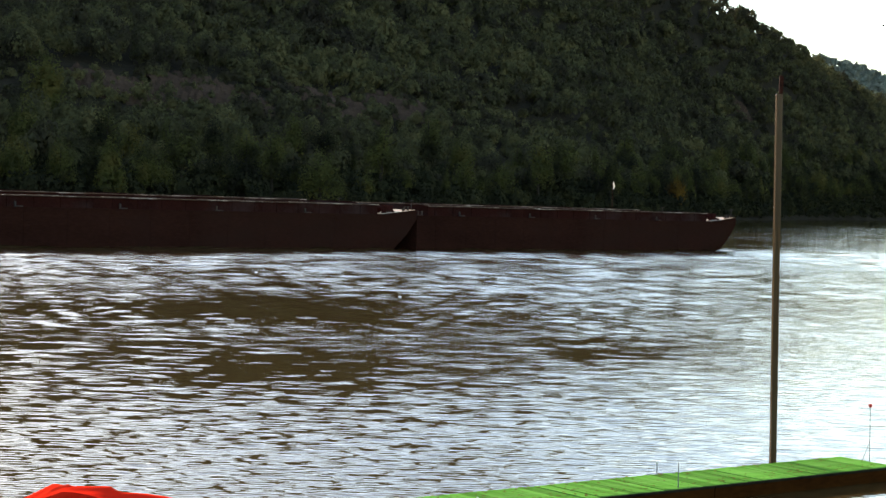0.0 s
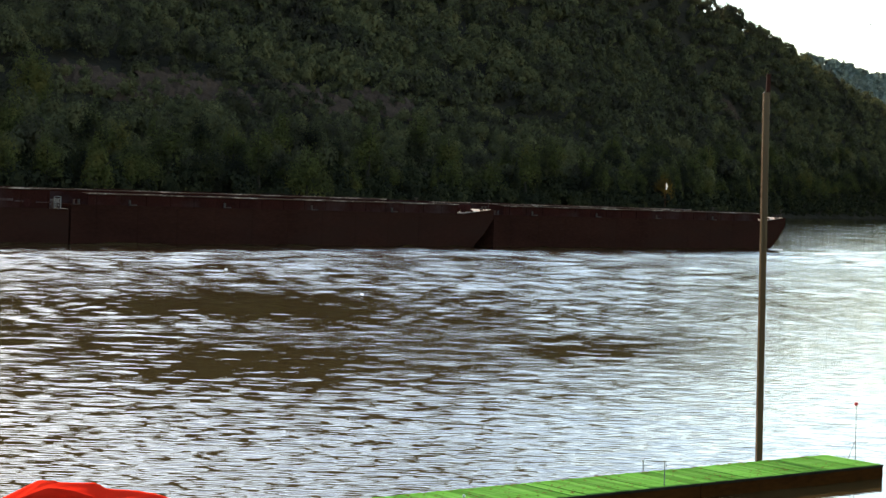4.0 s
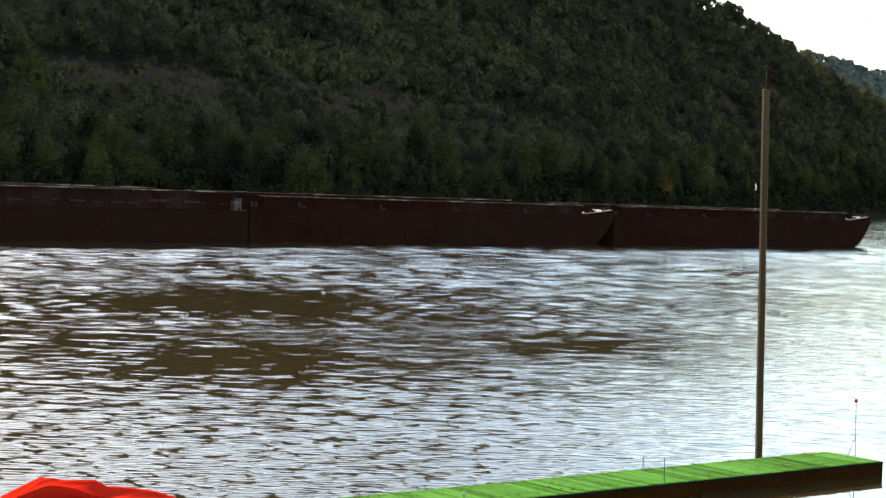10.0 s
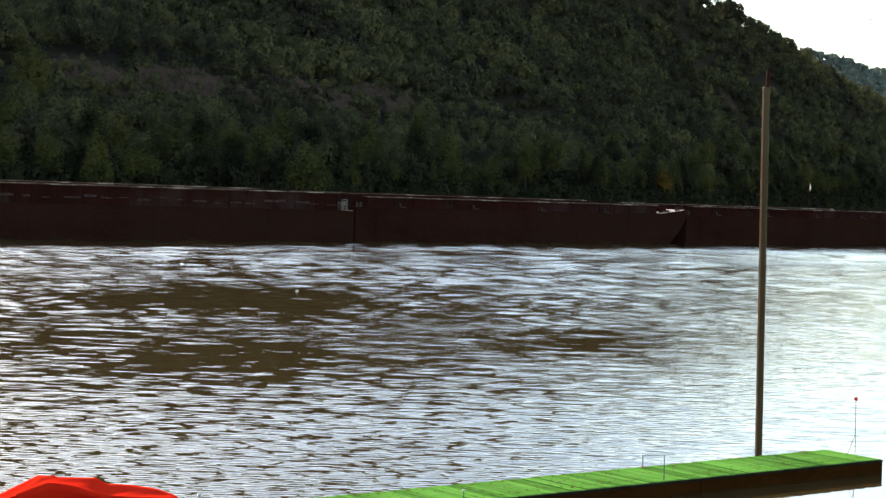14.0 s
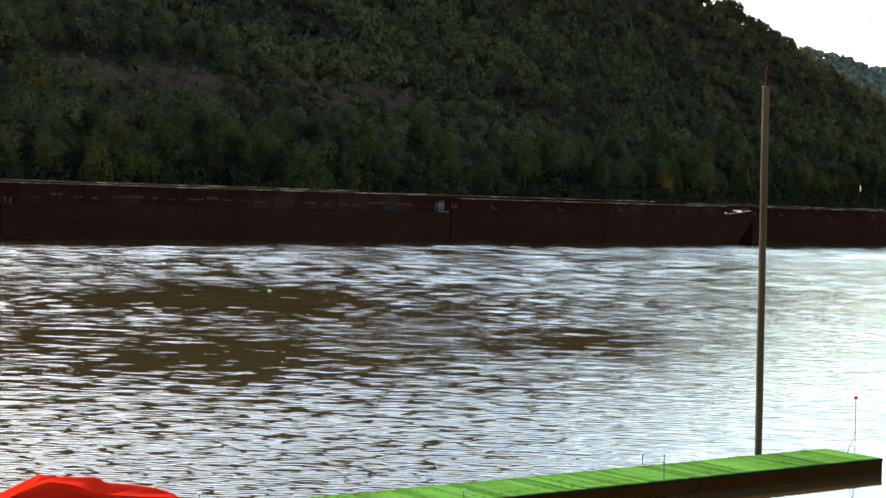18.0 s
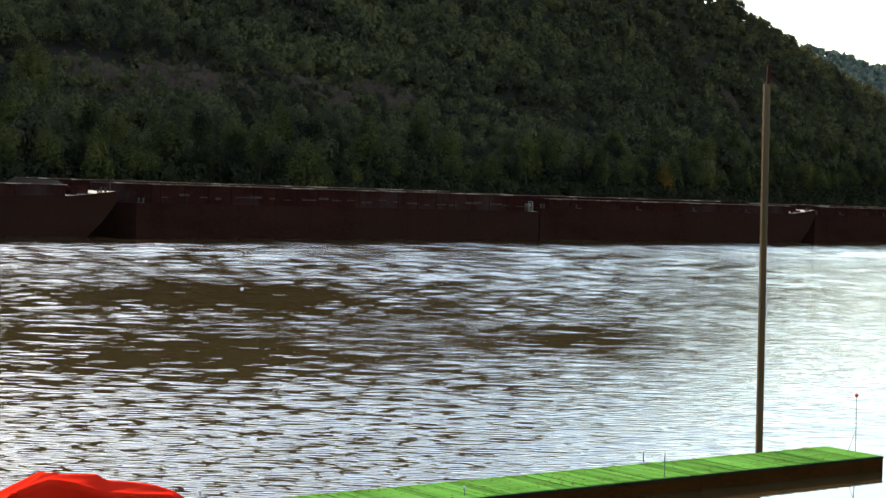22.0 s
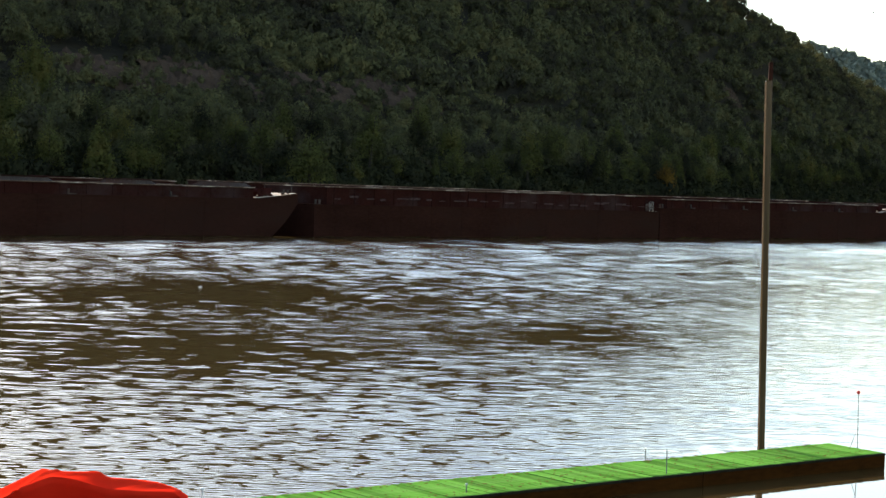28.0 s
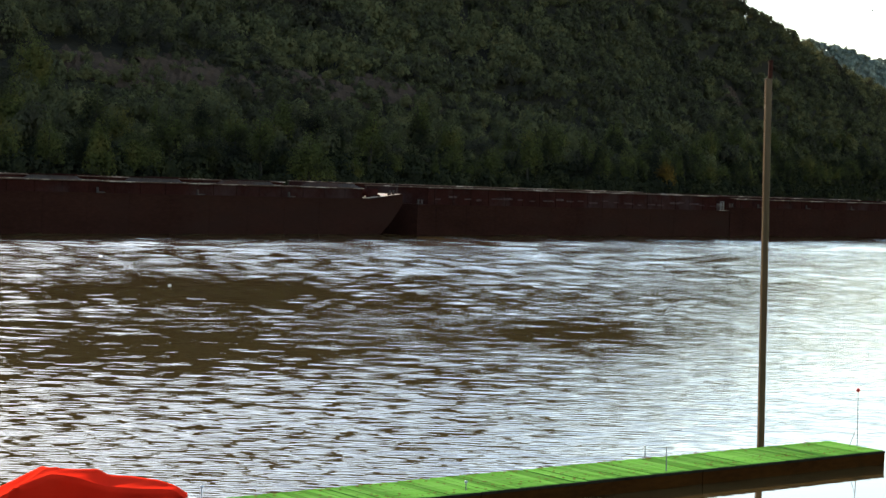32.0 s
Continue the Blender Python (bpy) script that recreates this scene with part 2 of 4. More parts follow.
    nt.links.new(mathn(nt, "SUBTRACT", sep.outputs[1], mathn(nt, "MULTIPLY", sep.outputs[0], 0.909)), shelter.inputs[0])
    ruffle = mathn(nt, "MULTIPLY", ruffle, shelter.outputs[0])
    h = mathn(nt, "ADD", mathn(nt, "MULTIPLY", fine, lee.outputs[0]), mathn(nt, "MULTIPLY", mid, 0.008))
    h = mathn(nt, "MULTIPLY", h, ruffle)
    bump(nt, b, h, 1.0, 1.0)
    return m


M_WATER = water_material()
# ---- helpers for meshes ----
def part(name, bm, mat, parent=None, label="", smooth=False):
    """Links a bmesh as one mesh object under a thing or a part."""
    me = bpy.data.meshes.new(name)
    bm.normal_update()
    bm.to_mesh(me)
    bm.free()
    me.materials.append(mat)
    if smooth:
        me.shade_smooth()
    ob = new(name, me)
    ob.parent = parent
    return tagged(ob, label)


def box(bm, x0, x1, y0, y1, z0, z1, bevel=0.0):
    vs = [bm.verts.new((x, y, z)) for z in (z0, z1) for y in (y0, y1) for x in (x0, x1)]
    fs = [bm.faces.new([vs[i] for i in q]) for q in ((0, 2, 3, 1), (4, 5, 7, 6), (0, 1, 5, 4), (2, 6, 7, 3), (0, 4, 6, 2), (1, 3, 7, 5))]
    if bevel:
        bmesh.ops.bevel(bm, geom=list({e for f in fs for e in f.edges}), offset=bevel, segments=1, affect="EDGES")
    return bm


def tube(bm, p0, p1, r0, r1=None, n=8):
    p0, p1 = Vector(p0), Vector(p1)
    r1 = r0 if r1 is None else r1
    q = (p1 - p0).to_track_quat("Z", "Y")
    rings = []
    for p, r in ((p0, r0), (p1, r1)):
        rings.append([bm.verts.new(p + q @ Vector((r * math.cos(k * math.tau / n), r * math.sin(k * math.tau / n), 0))) for k in range(n)])
    for k in range(n):
        bm.faces.new((rings[0][k], rings[0][(k + 1) % n], rings[1][(k + 1) % n], rings[1][k]))
    bm.faces.new(rings[0][::-1])
    bm.faces.new(rings[1])
    return bm


def ball(bm, centre, r, squash=1.0):
    made = bmesh.ops.create_uvsphere(bm, u_segments=12, v_segments=8, radius=r)
    for v in made["verts"]:
        v.co = Vector(centre) + Vector((v.co.x, v.co.y, v.co.z * squash))
    return bm


def empty(name, label, category, group="", m=None, kind=""):
    ob = new(name)
    ob.empty_display_size = 0.2
    if m is not None:
        ob.matrix_world = m
    return tagged(ob, label, category, group, kind)


def leaf_mesh(name, faces, mat, normals=None):
    """One mesh from an array of separate faces (n, corners, 3), with where given a shading normal for each face."""
    n, k = faces.shape[:2]
    me = bpy.data.meshes.new(name)
    me.vertices.add(n * k)
    me.vertices.foreach_set("co", np.ascontiguousarray(faces, dtype=np.float32).ravel())
    me.loops.add(n * k)
    me.loops.foreach_set("vertex_index", np.arange(n * k, dtype=np.int32))
    me.polygons.add(n)
    me.polygons.foreach_set("loop_start", np.arange(0, n * k, k, dtype=np.int32))
    me.update(calc_edges=True)
    me.materials.append(mat)
    if normals is not None:
        me.shade_smooth()
        me.normals_split_custom_set_from_vertices(np.repeat(normals, k, 0).astype(np.float32))
    return me


# ---- the lie of the land ----
SHORE = [(-1500, -900), (-420, 80), (-250, 235), (-100, 440), (60, 720), (205, 1210), (420, 1700), (720, 2050), (1000, 2200), (2600, 2500)]
CREST = [(-1800, 300, 190), (-900, 650, 195), (-250, 1000, 185), (0, 1150, 184), (173, 1350, 128), (218, 1440, 121), (246, 1500, 113), (303, 1620, 97), (372, 1750, 83), (520, 1980, 58)]
FAR_RIDGES = [[(100, 2500, 172), (453, 2550, 182), (492, 2570, 175), (516, 2600, 164), (546, 2620, 150), (620, 2680, 118), (900, 2800, 90)],
              [(300, 3600, 245), (700, 3600, 239), (1100, 3700, 243), (2200, 3600, 190)]]


def along(px, py, line):
    """Distance to a line of points, its height there, and the side (left is positive)."""
    best, side, high = np.full(px.shape, 1e9), np.ones(px.shape), np.zeros(px.shape)
    for p, q in zip(line, line[1:]):
        dx, dy = q[0] - p[0], q[1] - p[1]
        k = np.clip(((px - p[0]) * dx + (py - p[1]) * dy) / (dx * dx + dy * dy), 0, 1)
        d = np.hypot(px - p[0] - k * dx, py - p[1] - k * dy)
        nearer = d < best
        best = np.where(nearer, d, best)
        side = np.where(nearer, np.sign(dx * (py - p[1]) - dy * (px - p[0])), side)
        if len(p) > 2:
            high = np.where(nearer, p[2] + k * (q[2] - p[2]), high)
    return best, high, side


def wavy(px, py, size, seed):
    a = np.sin(px / size + seed) * np.cos(py / size * 1.13 + 2.1 * seed) + 0.5 * np.sin(px / size * 2.3 + 1.7 + seed) * np.sin(py / size * 1.9 + seed)
    return a / 1.5


def ground_height(px, py):
    ds, _, side = along(px, py, SHORE)
    ds = ds * side
    dc, high, beyond = along(px, py, CREST)
    inland = np.maximum(ds, 0)
    t = inland / (inland + dc + 1e-6)
    bank = 3.0 * np.clip(inland / 14, 0, 1)
    hill = bank + (high - 3) * t ** 1.12 + wavy(px, py, 38, 1.0) * 7 * np.clip(t * (1 - t) * 4, 0, 1) + wavy(px, py, 15, 4.0) * 2 * t
    behind = np.maximum(high - 0.32 * dc, 30)
    z = np.where((beyond > 0) & (ds > 0), behind, hill)
    z = np.where(ds < 0, np.maximum(-4.0, ds * 0.25), z)
    for ridge in FAR_RIDGES:
        d, h, _ = along(px, py, ridge)
        z = np.where(ds > -30, np.maximum(z, h - 0.42 * d + wavy(px, py, 60, 2.0) * 5), z)
    near = np.clip((26 - py + 2.0 * np.sin(px * 0.08)) * 0.17, -4, 4.1)
    z = np.where((py < 60) & (ds < 0), np.maximum(z, near), z)
    return z


def spread(dense0, dense1, step, low, high):
    mid = np.arange(dense0, dense1 + 1, step)
    grow = np.cumsum(step * 1.16 ** np.arange(1, 60))
    left, right = dense0 - grow, dense1 + grow
    return np.concatenate([[low], left[left > low][::-1], mid, right[right < high], [high]])


def build_ground():
    xs, ys = spread(-420, 660, 12, -4500, 4500), spread(-40, 2000, 12, -4500, 4700)
    gx, gy = np.meshgrid(xs, ys)
    gz = ground_height(gx, gy)
    co = np.stack([gx, gy, gz], -1).reshape(-1, 3)
    w = len(xs)
    i = (np.arange(len(ys) - 1)[:, None] * w + np.arange(w - 1)[None]).ravel()
    me = bpy.data.meshes.new("ground")
    me.from_pydata(co.tolist(), [], np.stack([i, i + 1, i + w + 1, i + w], -1).tolist())
    me.materials.append(M_GROUND)
    me.shade_smooth()
    tagged(new("ground", me), "wooded river valley floor and hillside of brown earth", "ground", kind="structure")


build_ground()


# wind ripples: the sheet itself is waved where the river is looked at
def wave_field(px, py):
    rng = np.random.default_rng(21)
    z = np.zeros(px.shape)
    shortest = np.maximum(py * py, 400) / 21000
    for k in range(80):
        length = 0.15 * 1.053 ** k * rng.uniform(0.93, 1.07)
        turn = 0.04 + rng.normal() * float(np.interp(length, [0.3, 1.0, 2.5], [0.14, 0.24, 0.40]))
        kx, ky = math.sin(turn) * math.tau / length, math.cos(turn) * math.tau / length
        # short ripples belong to the lee of the near bank, longer ones to the open river
        here = np.clip(length / shortest - 1.0, 0, 1) * np.clip(1.35 - length / (shortest * np.interp(py, [38, 75, 150], [4.2, 2.6, 2.0])), 0, 1)
        z += 0.0215 * length / math.tau * np.sin(kx * px + ky * py + rng.uniform(0, math.tau)) * here
    gusts = 0.9 + 0.2 * wavy(px, py * 0.35, 6.1, 8.0)
    reach = np.interp(py, [30, 45, 58, 80, 110, 130, 150, 330], [2.0, 2.0, 1.85, 1.8, 2.0, 2.4, 3.2, 3.9])
    reach = reach * np.interp(py - 1.178 * px, [120, 165, 200], [1.0, 1.3, 1.6])
    reach = reach * np.interp(px / np.maximum(py, 1), [-0.2, -0.1, 0.05, 0.14], [1.25, 1.03, 1.0, 0.5])
    reach = reach * np.interp(py - 0.909 * px, [34.8, 37.4], [0.10, 1.0])
    return z * gusts * reach


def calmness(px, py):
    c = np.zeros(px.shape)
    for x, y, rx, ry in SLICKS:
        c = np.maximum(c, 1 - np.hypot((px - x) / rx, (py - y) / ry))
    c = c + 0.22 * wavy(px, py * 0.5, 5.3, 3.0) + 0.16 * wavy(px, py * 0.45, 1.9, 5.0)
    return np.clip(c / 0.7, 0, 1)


def build_water():
    rows = 31.0 * 1.00125 ** np.arange(520)
    rows = np.concatenate([rows, rows[-1] * 1.0014 ** np.arange(1, 726)])
    rows = np.concatenate([rows, rows[-1] * 1.0032 ** np.arange(1, 186)])
    rows = np.concatenate([[-3000, -300, 0, 20, 28], rows, [320, 360, 420, 500, 700, 900, 1400, 2200, 4200]])
    u = np.linspace(-1, 1, 370)
    u = np.concatenate([[-60, -12, -3, -1.3], u, [1.3, 3, 12, 60]])
    half = 0.225 * np.clip(rows, 31, 400) + 4
    gx, gy = u[None] * half[:, None], np.repeat(rows[:, None], len(u), 1)
    fade = np.clip((1.0 - np.abs(gx) / half[:, None]) / 0.06, 0, 1) * np.clip((gy - 29) / 3, 0, 1) * np.clip((298 - gy) / 25, 0, 1)
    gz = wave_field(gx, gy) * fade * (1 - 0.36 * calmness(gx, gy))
    co = np.stack([gx, gy, gz], -1).reshape(-1, 3).astype(np.float32)
    w = len(u)
    i = (np.arange(len(rows) - 1)[:, None] * w + np.arange(w - 1)[None]).ravel()
    faces = np.stack([i, i + 1, i + w + 1, i + w], -1).astype(np.int32)
    me = bpy.data.meshes.new("water")
    me.vertices.add(len(co))
    me.vertices.foreach_set("co", co.ravel())
    me.loops.add(faces.size)
    me.loops.foreach_set("vertex_index", faces.ravel())
    me.polygons.add(len(faces))
    me.polygons.foreach_set("loop_start", np.arange(0, faces.size, 4, dtype=np.int32))
    me.update(calc_edges=True)
    me.shade_smooth()
    me.materials.append(M_WATER)
    return tagged(new("water", me), "brown muddy river water with bright ripples drifting slowly", "water", kind="structure")


WATER = build_water()

# ---- woods ----
RNG = np.random.default_rng(7)


def crown_leaves(rng, count, size, tall=1.0, lumps=7, pointed=0.0):
    """Leaf clumps on the lumps of a crown one metre in radius, its foot at z 0."""
    centres = rng.normal(size=(lumps, 3))
    centres /= np.linalg.norm(centres, axis=1)[:, None]
    centres *= rng.uniform(0.35, 0.62, (lumps, 1))
    centres[:, 2] = np.abs(centres[:, 2]) * 0.95 - 0.12
    radii = rng.uniform(0.32, 0.60, lumps)
    pick = rng.choice(lumps, count, p=radii ** 2 / np.sum(radii ** 2))
    d = rng.normal(size=(count, 3))
    d[:, 2] = np.where(d[:, 2] < -0.5, -d[:, 2], d[:, 2])
    d /= np.linalg.norm(d, axis=1)[:, None]
    inner = rng.random((count, 1)) < 0.18
    p = centres[pick] + d * radii[pick][:, None] * np.where(inner, 0.55, rng.uniform(0.82, 1.12, (count, 1)))
    p[:, 2] = (p[:, 2] + 0.75) * tall
    if pointed:
        top = p[:, 2].max()
        p[:, :2] *= (1 - pointed * np.clip(p[:, 2:] / top, 0, 1))
    n = d + rng.normal(size=d.shape) * 0.32
    n /= np.linalg.norm(n, axis=1)[:, None]
    u = np.cross(n, rng.normal(size=n.shape))
    u /= np.linalg.norm(u, axis=1)[:, None]
    v = np.cross(n, u)
    s = size * rng.uniform(0.55, 1.35, (count, 1)) * np.where(inner, 1.9, 1.0)
    k = rng.uniform(0.75, 1.35, (3, count, 1))
    soft = 0.5 * d + 0.5 * n + 0.1 * rng.normal(size=d.shape)
    soft /= np.linalg.norm(soft, axis=1)[:, None]
    return np.stack([p + u * s * k[0], p + (0.87 * v - 0.5 * u) * s * k[1], p - (0.87 * v + 0.5 * u) * s * k[2]], 1), soft


def woods(name, label, spots, radius, count, size, mat, tall=(0.9, 1.3)):
    """A wood that nobody could count: crowns on the slope, joined."""
    kinds = [crown_leaves(RNG, count, size, lumps=int(RNG.integers(4, 8)), pointed=(0.0, 0.15, 0.0, 0.5, 0.1, 0.0, 0.25)[k]) for k in range(7)]
    out, normals = [], []
    r = radius[0] + (radius[1] - radius[0]) * RNG.random(len(spots)) ** 1.6
    for k in range(7):
        mine = np.arange(len(spots)) % 7 == k
        sp, rr = spots[mine], r[mine]
        turn = RNG.uniform(0, math.tau, len(sp))
        c, s = np.cos(turn)[:, None, None], np.sin(turn)[:, None, None]
        q, nq = kinds[k][0][None], kinds[k][1][None]
        x, y, z = q[..., 0] * c - q[..., 1] * s, q[..., 0] * s + q[..., 1] * c, q[..., 2] * RNG.uniform(*tall, (len(sp), 1, 1))
        w = np.stack([x, y, z - 0.28], -1) * rr[:, None, None, None] + sp[:, None, None, :]
        out.append(w.reshape(-1, 3, 3))
        c, s = c[:, :, 0], s[:, :, 0]
        normals.append(np.stack([nq[..., 0] * c - nq[..., 1] * s, nq[..., 0] * s + nq[..., 1] * c, nq[..., 2] + 0 * c], -1).reshape(-1, 3))
    me = leaf_mesh(name, np.concatenate(out), mat, np.concatenate(normals))
    return tagged(new(name, me), label, "trees", kind="stuff")


def scatter(x0, x1, y0, y1, gap, keep):
    gx, gy = np.meshgrid(np.arange(x0, x1, gap), np.arange(y0, y1, gap))
    px, py = gx.ravel() + RNG.uniform(-0.5, 0.5, gx.size) * gap, gy.ravel() + RNG.uniform(-0.5, 0.5, gx.size) * gap
    ok = keep(px, py)
    px, py = px[ok], py[ok]
    return np.stack([px, py, ground_height(px, py)], -1)


# bare bluffs in the wood: x, y, half length along the slope, half depth
BLUFFS = [(-104, 634, 16, 12), (-80, 668, 20, 14), (-50, 728, 22, 17), (-20, 760, 18, 16), (-8, 850, 12, 14), (169, 1254, 8, 5)]


def bare(px, py):
    hit = np.zeros(px.shape, bool)
    for x, y, ax, ay in BLUFFS:
        u, v = (px - x) * 0.85 + (py - y) * 0.53, -(px - x) * 0.53 + (py - y) * 0.85
        hit |= (u / ax) ** 2 + (v / ay) ** 2 < 1
    return hit


def on_hill(px, py):
    ds, _, side = along(px, py, SHORE)
    dc, _, beyond = along(px, py, CREST)
    return (ds * side > 16) & ((beyond < 0) | (dc < 45)) & ~bare(px, py)


def thin(px, py):
    """The bare, stony middle of the slope, where few trees stand."""
    h = ground_height(px, py) + 6 * wavy(px, py, 24, 2.5)
    return (h > 24) & (h < 40) & (wavy(px, py, 33, 6.0) > -0.55) & (px < 70)


def in_view(px, py):
    return np.abs(px) < 0.225 * py + 25


woods("hillside_wood", "dense dark green broadleaf wood on the steep hillside", scatter(-260, 480, 760, 1950, 7.5, lambda x, y: on_hill(x, y) & in_view(x, y) & ~thin(x, y)), (4.4, 7.6), 275, 0.098, M_LEAF, (1.0, 1.5))
woods("hillside_wood", "dense green broadleaf wood on the lower hillside", scatter(-260, 100, 400, 760, 8.4, lambda x, y: on_hill(x, y) & in_view(x, y) & ~thin(x, y)), (4.2, 7.6), 950, 0.056, M_LEAF, (1.0, 1.5))
woods("slope_scrub", "sparse dark scrub on the bare middle of the slope", scatter(-200, 200, 480, 1200, 4.8, lambda x, y: on_hill(x, y) & in_view(x, y) & thin(x, y)), (1.6, 4.6), 170, 0.13, M_LEAF)
woods("bluff_scrub", "scattered bushes on the rock ledges", scatter(-140, 40, 600, 880, 4.4, lambda x, y: bare(x, y)), (1.2, 3.6), 130, 0.13, M_LEAF)
# the bank scrub carries the shade at the trees' foot in its colour
woods("bank_scrub", "low green scrub along the foot of the far bank", scatter(-260, 150, 300, 800, 4.2, lambda x, y: (along(x, y, SHORE)[0] < 24) & (along(x, y, SHORE)[2] > 0) & in_view(x, y)), (2.6, 5.4), 260, 0.10, M_SCRUB_SHADED)
woods("bank_scrub", "low green scrub along the foot of the far bank", scatter(-60, 480, 800, 1700, 4.2, lambda x, y: (along(x, y, SHORE)[0] < 24) & (along(x, y, SHORE)[2] > 0) & in_view(x, y)), (2.6, 5.4), 130, 0.15, M_SCRUB_SHADED)
woods("hillside_wood", "dense green wood further along the hillside", scatter(-1200, 900, 100, 2000, 22, lambda x, y: on_hill(x, y) & ~in_view(x, y)), (9, 14), 70, 0.34, M_LEAF)
# haze over the ridges is put into this wood's leaf colour
woods("far_wood", "green wood on distant ridges, paled for haze", scatter(150, 1100, 2300, 3650, 10, lambda x, y: (ground_height(x, y) > 25) & (np.abs(x - 0.225 * y) < 0.06 * y) & (along(x, y, CREST)[0] > 60)), (5.5, 8.5), 70, 0.30, M_LEAF_HAZED)


def rock_outcrop(x, y, ax, ay, seed):
    """A weathered ledge of rock on the slope, in broken steps."""
    rng = np.random.default_rng(seed)
    n, k = 34, 16
    gu, gv = np.meshgrid(np.linspace(-1.1, 1.1, n), np.linspace(-1.1, 1.1, k))
    px, py = x + gu * ax * 0.85 - gv * ay * 0.53, y + gu * ax * 0.53 + gv * ay * 0.85
    z = ground_height(px, py)
    edge = np.clip(1.25 - np.hypot(gu, gv), 0, 1)
    lift = 2.0 * np.minimum(edge * 2, 1) + wavy(px, py, 2.6, seed) * 1.3
    step = np.round((z + lift) / 1.6) * 1.6
    z = np.where(edge > 0.1, 0.4 * (z + lift) + 0.6 * step, z - 1.0) + rng.normal(0, 0.4, z.shape)
    co = np.stack([px - x, py - y, z], -1).reshape(-1, 3)
    i = (np.arange(k - 1)[:, None] * n + np.arange(n - 1)[None]).ravel()
    me = bpy.data.meshes.new("rock_outcrop")
    me.from_pydata(co.tolist(), [], np.stack([i, i + 1, i + n + 1, i + n], -1).tolist())
    me.materials.append(M_ROCK)
    ob = new("rock_outcrop", me)
    ob.location = (x, y, 0)
    tagged(ob, "grey-brown weathered rock ledge among the hillside trees", "rock", "rock ledges on the hillside")


for k, spot in enumerate(BLUFFS):
    rock_outcrop(*spot, k + 1)
# ---- shore trees, one by one ----
def tree_model(seed, height, spread_r, pointed=0.0, leaves=M_LEAF_SHORE):
    rng = np.random.default_rng(seed)
    rnd = random.Random(seed)
    t = new("tree")
    bm = bmesh.new()
    lean = Vector((rnd.uniform(-0.06, 0.06), rnd.uniform(-0.06, 0.06), 1))
    h0 = height * 0.35
    tube(bm, (0, 0, -0.6), lean * h0, 0.026 * height, 0.018 * height, 7)
    tube(bm, lean * h0, lean * height * 0.8, 0.018 * height, 0.004 * height, 6)
    for k in range(6):
        a, z = k * 2.4 + rnd.random(), height * rnd.uniform(0.28, 0.62)
        p = lean * z
        tube(bm, p, p + Vector((math.cos(a), math.sin(a), rnd.uniform(0.4, 0.9))) * spread_r * 0.6, 0.008 * height, 0.003 * height, 5)
    part("trunk", bm, M_BARK, t)
    q, soft = crown_leaves(rng, 2600, 0.046, tall=1.0, lumps=15, pointed=pointed)
    top = q[..., 2].max()
    mid = q.mean(1, keepdims=True)
    low = mid.copy()
    low[..., 2] = top * np.clip(mid[..., 2] / top, 0, 1) ** 1.35
    q, mid = q - mid + low, low
    q = (q - mid) * spread_r + mid * np.array([spread_r, spread_r, height * 0.93 / top])
    q[..., 2] += height * 0.05
    crown = new("crown", leaf_mesh("crown", q, leaves, soft))
    crown.parent = t
    return t


def shore_trees():
    kinds = [tree_model(11, 18, 5.2), tree_model(12, 21, 6.4), tree_model(13, 15, 5.0), tree_model(14, 16, 3.6, 0.7), tree_model(15, 23, 6.2, 0.25), tree_model(16, 12, 4.6)]
    rnd = random.Random(5)
    labels = ["green broadleaf tree on the river bank", "tall spreading green tree on the river bank", "rounded green tree on the river bank",
              "narrow pointed green tree on the river bank", "tall full green tree on the river bank", "low bushy green tree on the river bank"]
    used = set()
    for row, (inland, gap) in enumerate(((8, 10.0), (22, 12.0))):
        for p, q in zip(SHORE[2:7], SHORE[3:8]):
            L = math.hypot(q[0] - p[0], q[1] - p[1])
            ux, uy = (q[0] - p[0]) / L, (q[1] - p[1]) / L
            d = rnd.uniform(0, gap)
            while d < L:
                off = inland + rnd.uniform(-3, 4)
                x, y = p[0] + ux * d - uy * off, p[1] + uy * d + ux * off
                d += gap * rnd.uniform(0.7, 1.4) * (1 + y / 2500)
                if abs(x) > 0.225 * y + 15 or y > 1500:
                    continue
                k = rnd.choice((0, 1, 2, 2, 3, 4, 5, 5))
                z = float(ground_height(np.array([x]), np.array([y]))[0])
                s = rnd.uniform(0.8, 1.15)
                m = pose(x, y, z - 0.2, 0, 0, rnd.uniform(0, 360))
                kinds[k].scale = (s, s, s)
                if k in used:
                    t = copy_thing(kinds[k], m)
                else:
                    t = kinds[k]
                    t.matrix_basis = m @ Matrix.Diagonal((s, s, s, 1))
                    used.add(k)
                tagged(t, labels[k], "tree", "trees along the far bank")
    for k, t in enumerate(kinds):
        if k not in used:
            t.matrix_basis = pose(-150 - 12 * k, 420, 2.5)
            tagged(t, labels[k], "tree", "trees along the far bank")


shore_trees()


def single_tree(model, x, y, label):
    z = float(ground_height(np.array([x]), np.array([y]))[0])
    model.matrix_basis = pose(x, y, z - 0.3, 0, 0, 40)
    tagged(model, label, "tree", "trees along the far bank")


single_tree(tree_model(31, 16.5, 5.6, 0.1, M_AUTUMN), 86.0, 823.0, "orange-brown autumn tree on the river bank")
single_tree(tree_model(32, 18.5, 7.4, 0.72), -79.5, 476.0, "pointed pale green tree standing before the wood")
single_tree(tree_model(33, 25.0, 8.0, 0.15), -112.0, 556.0, "very tall broad green tree above the others")
single_tree(tree_model(34, 21.0, 7.0, 0.0), -36.0, 545.0, "broad sunlit green tree on the river bank")


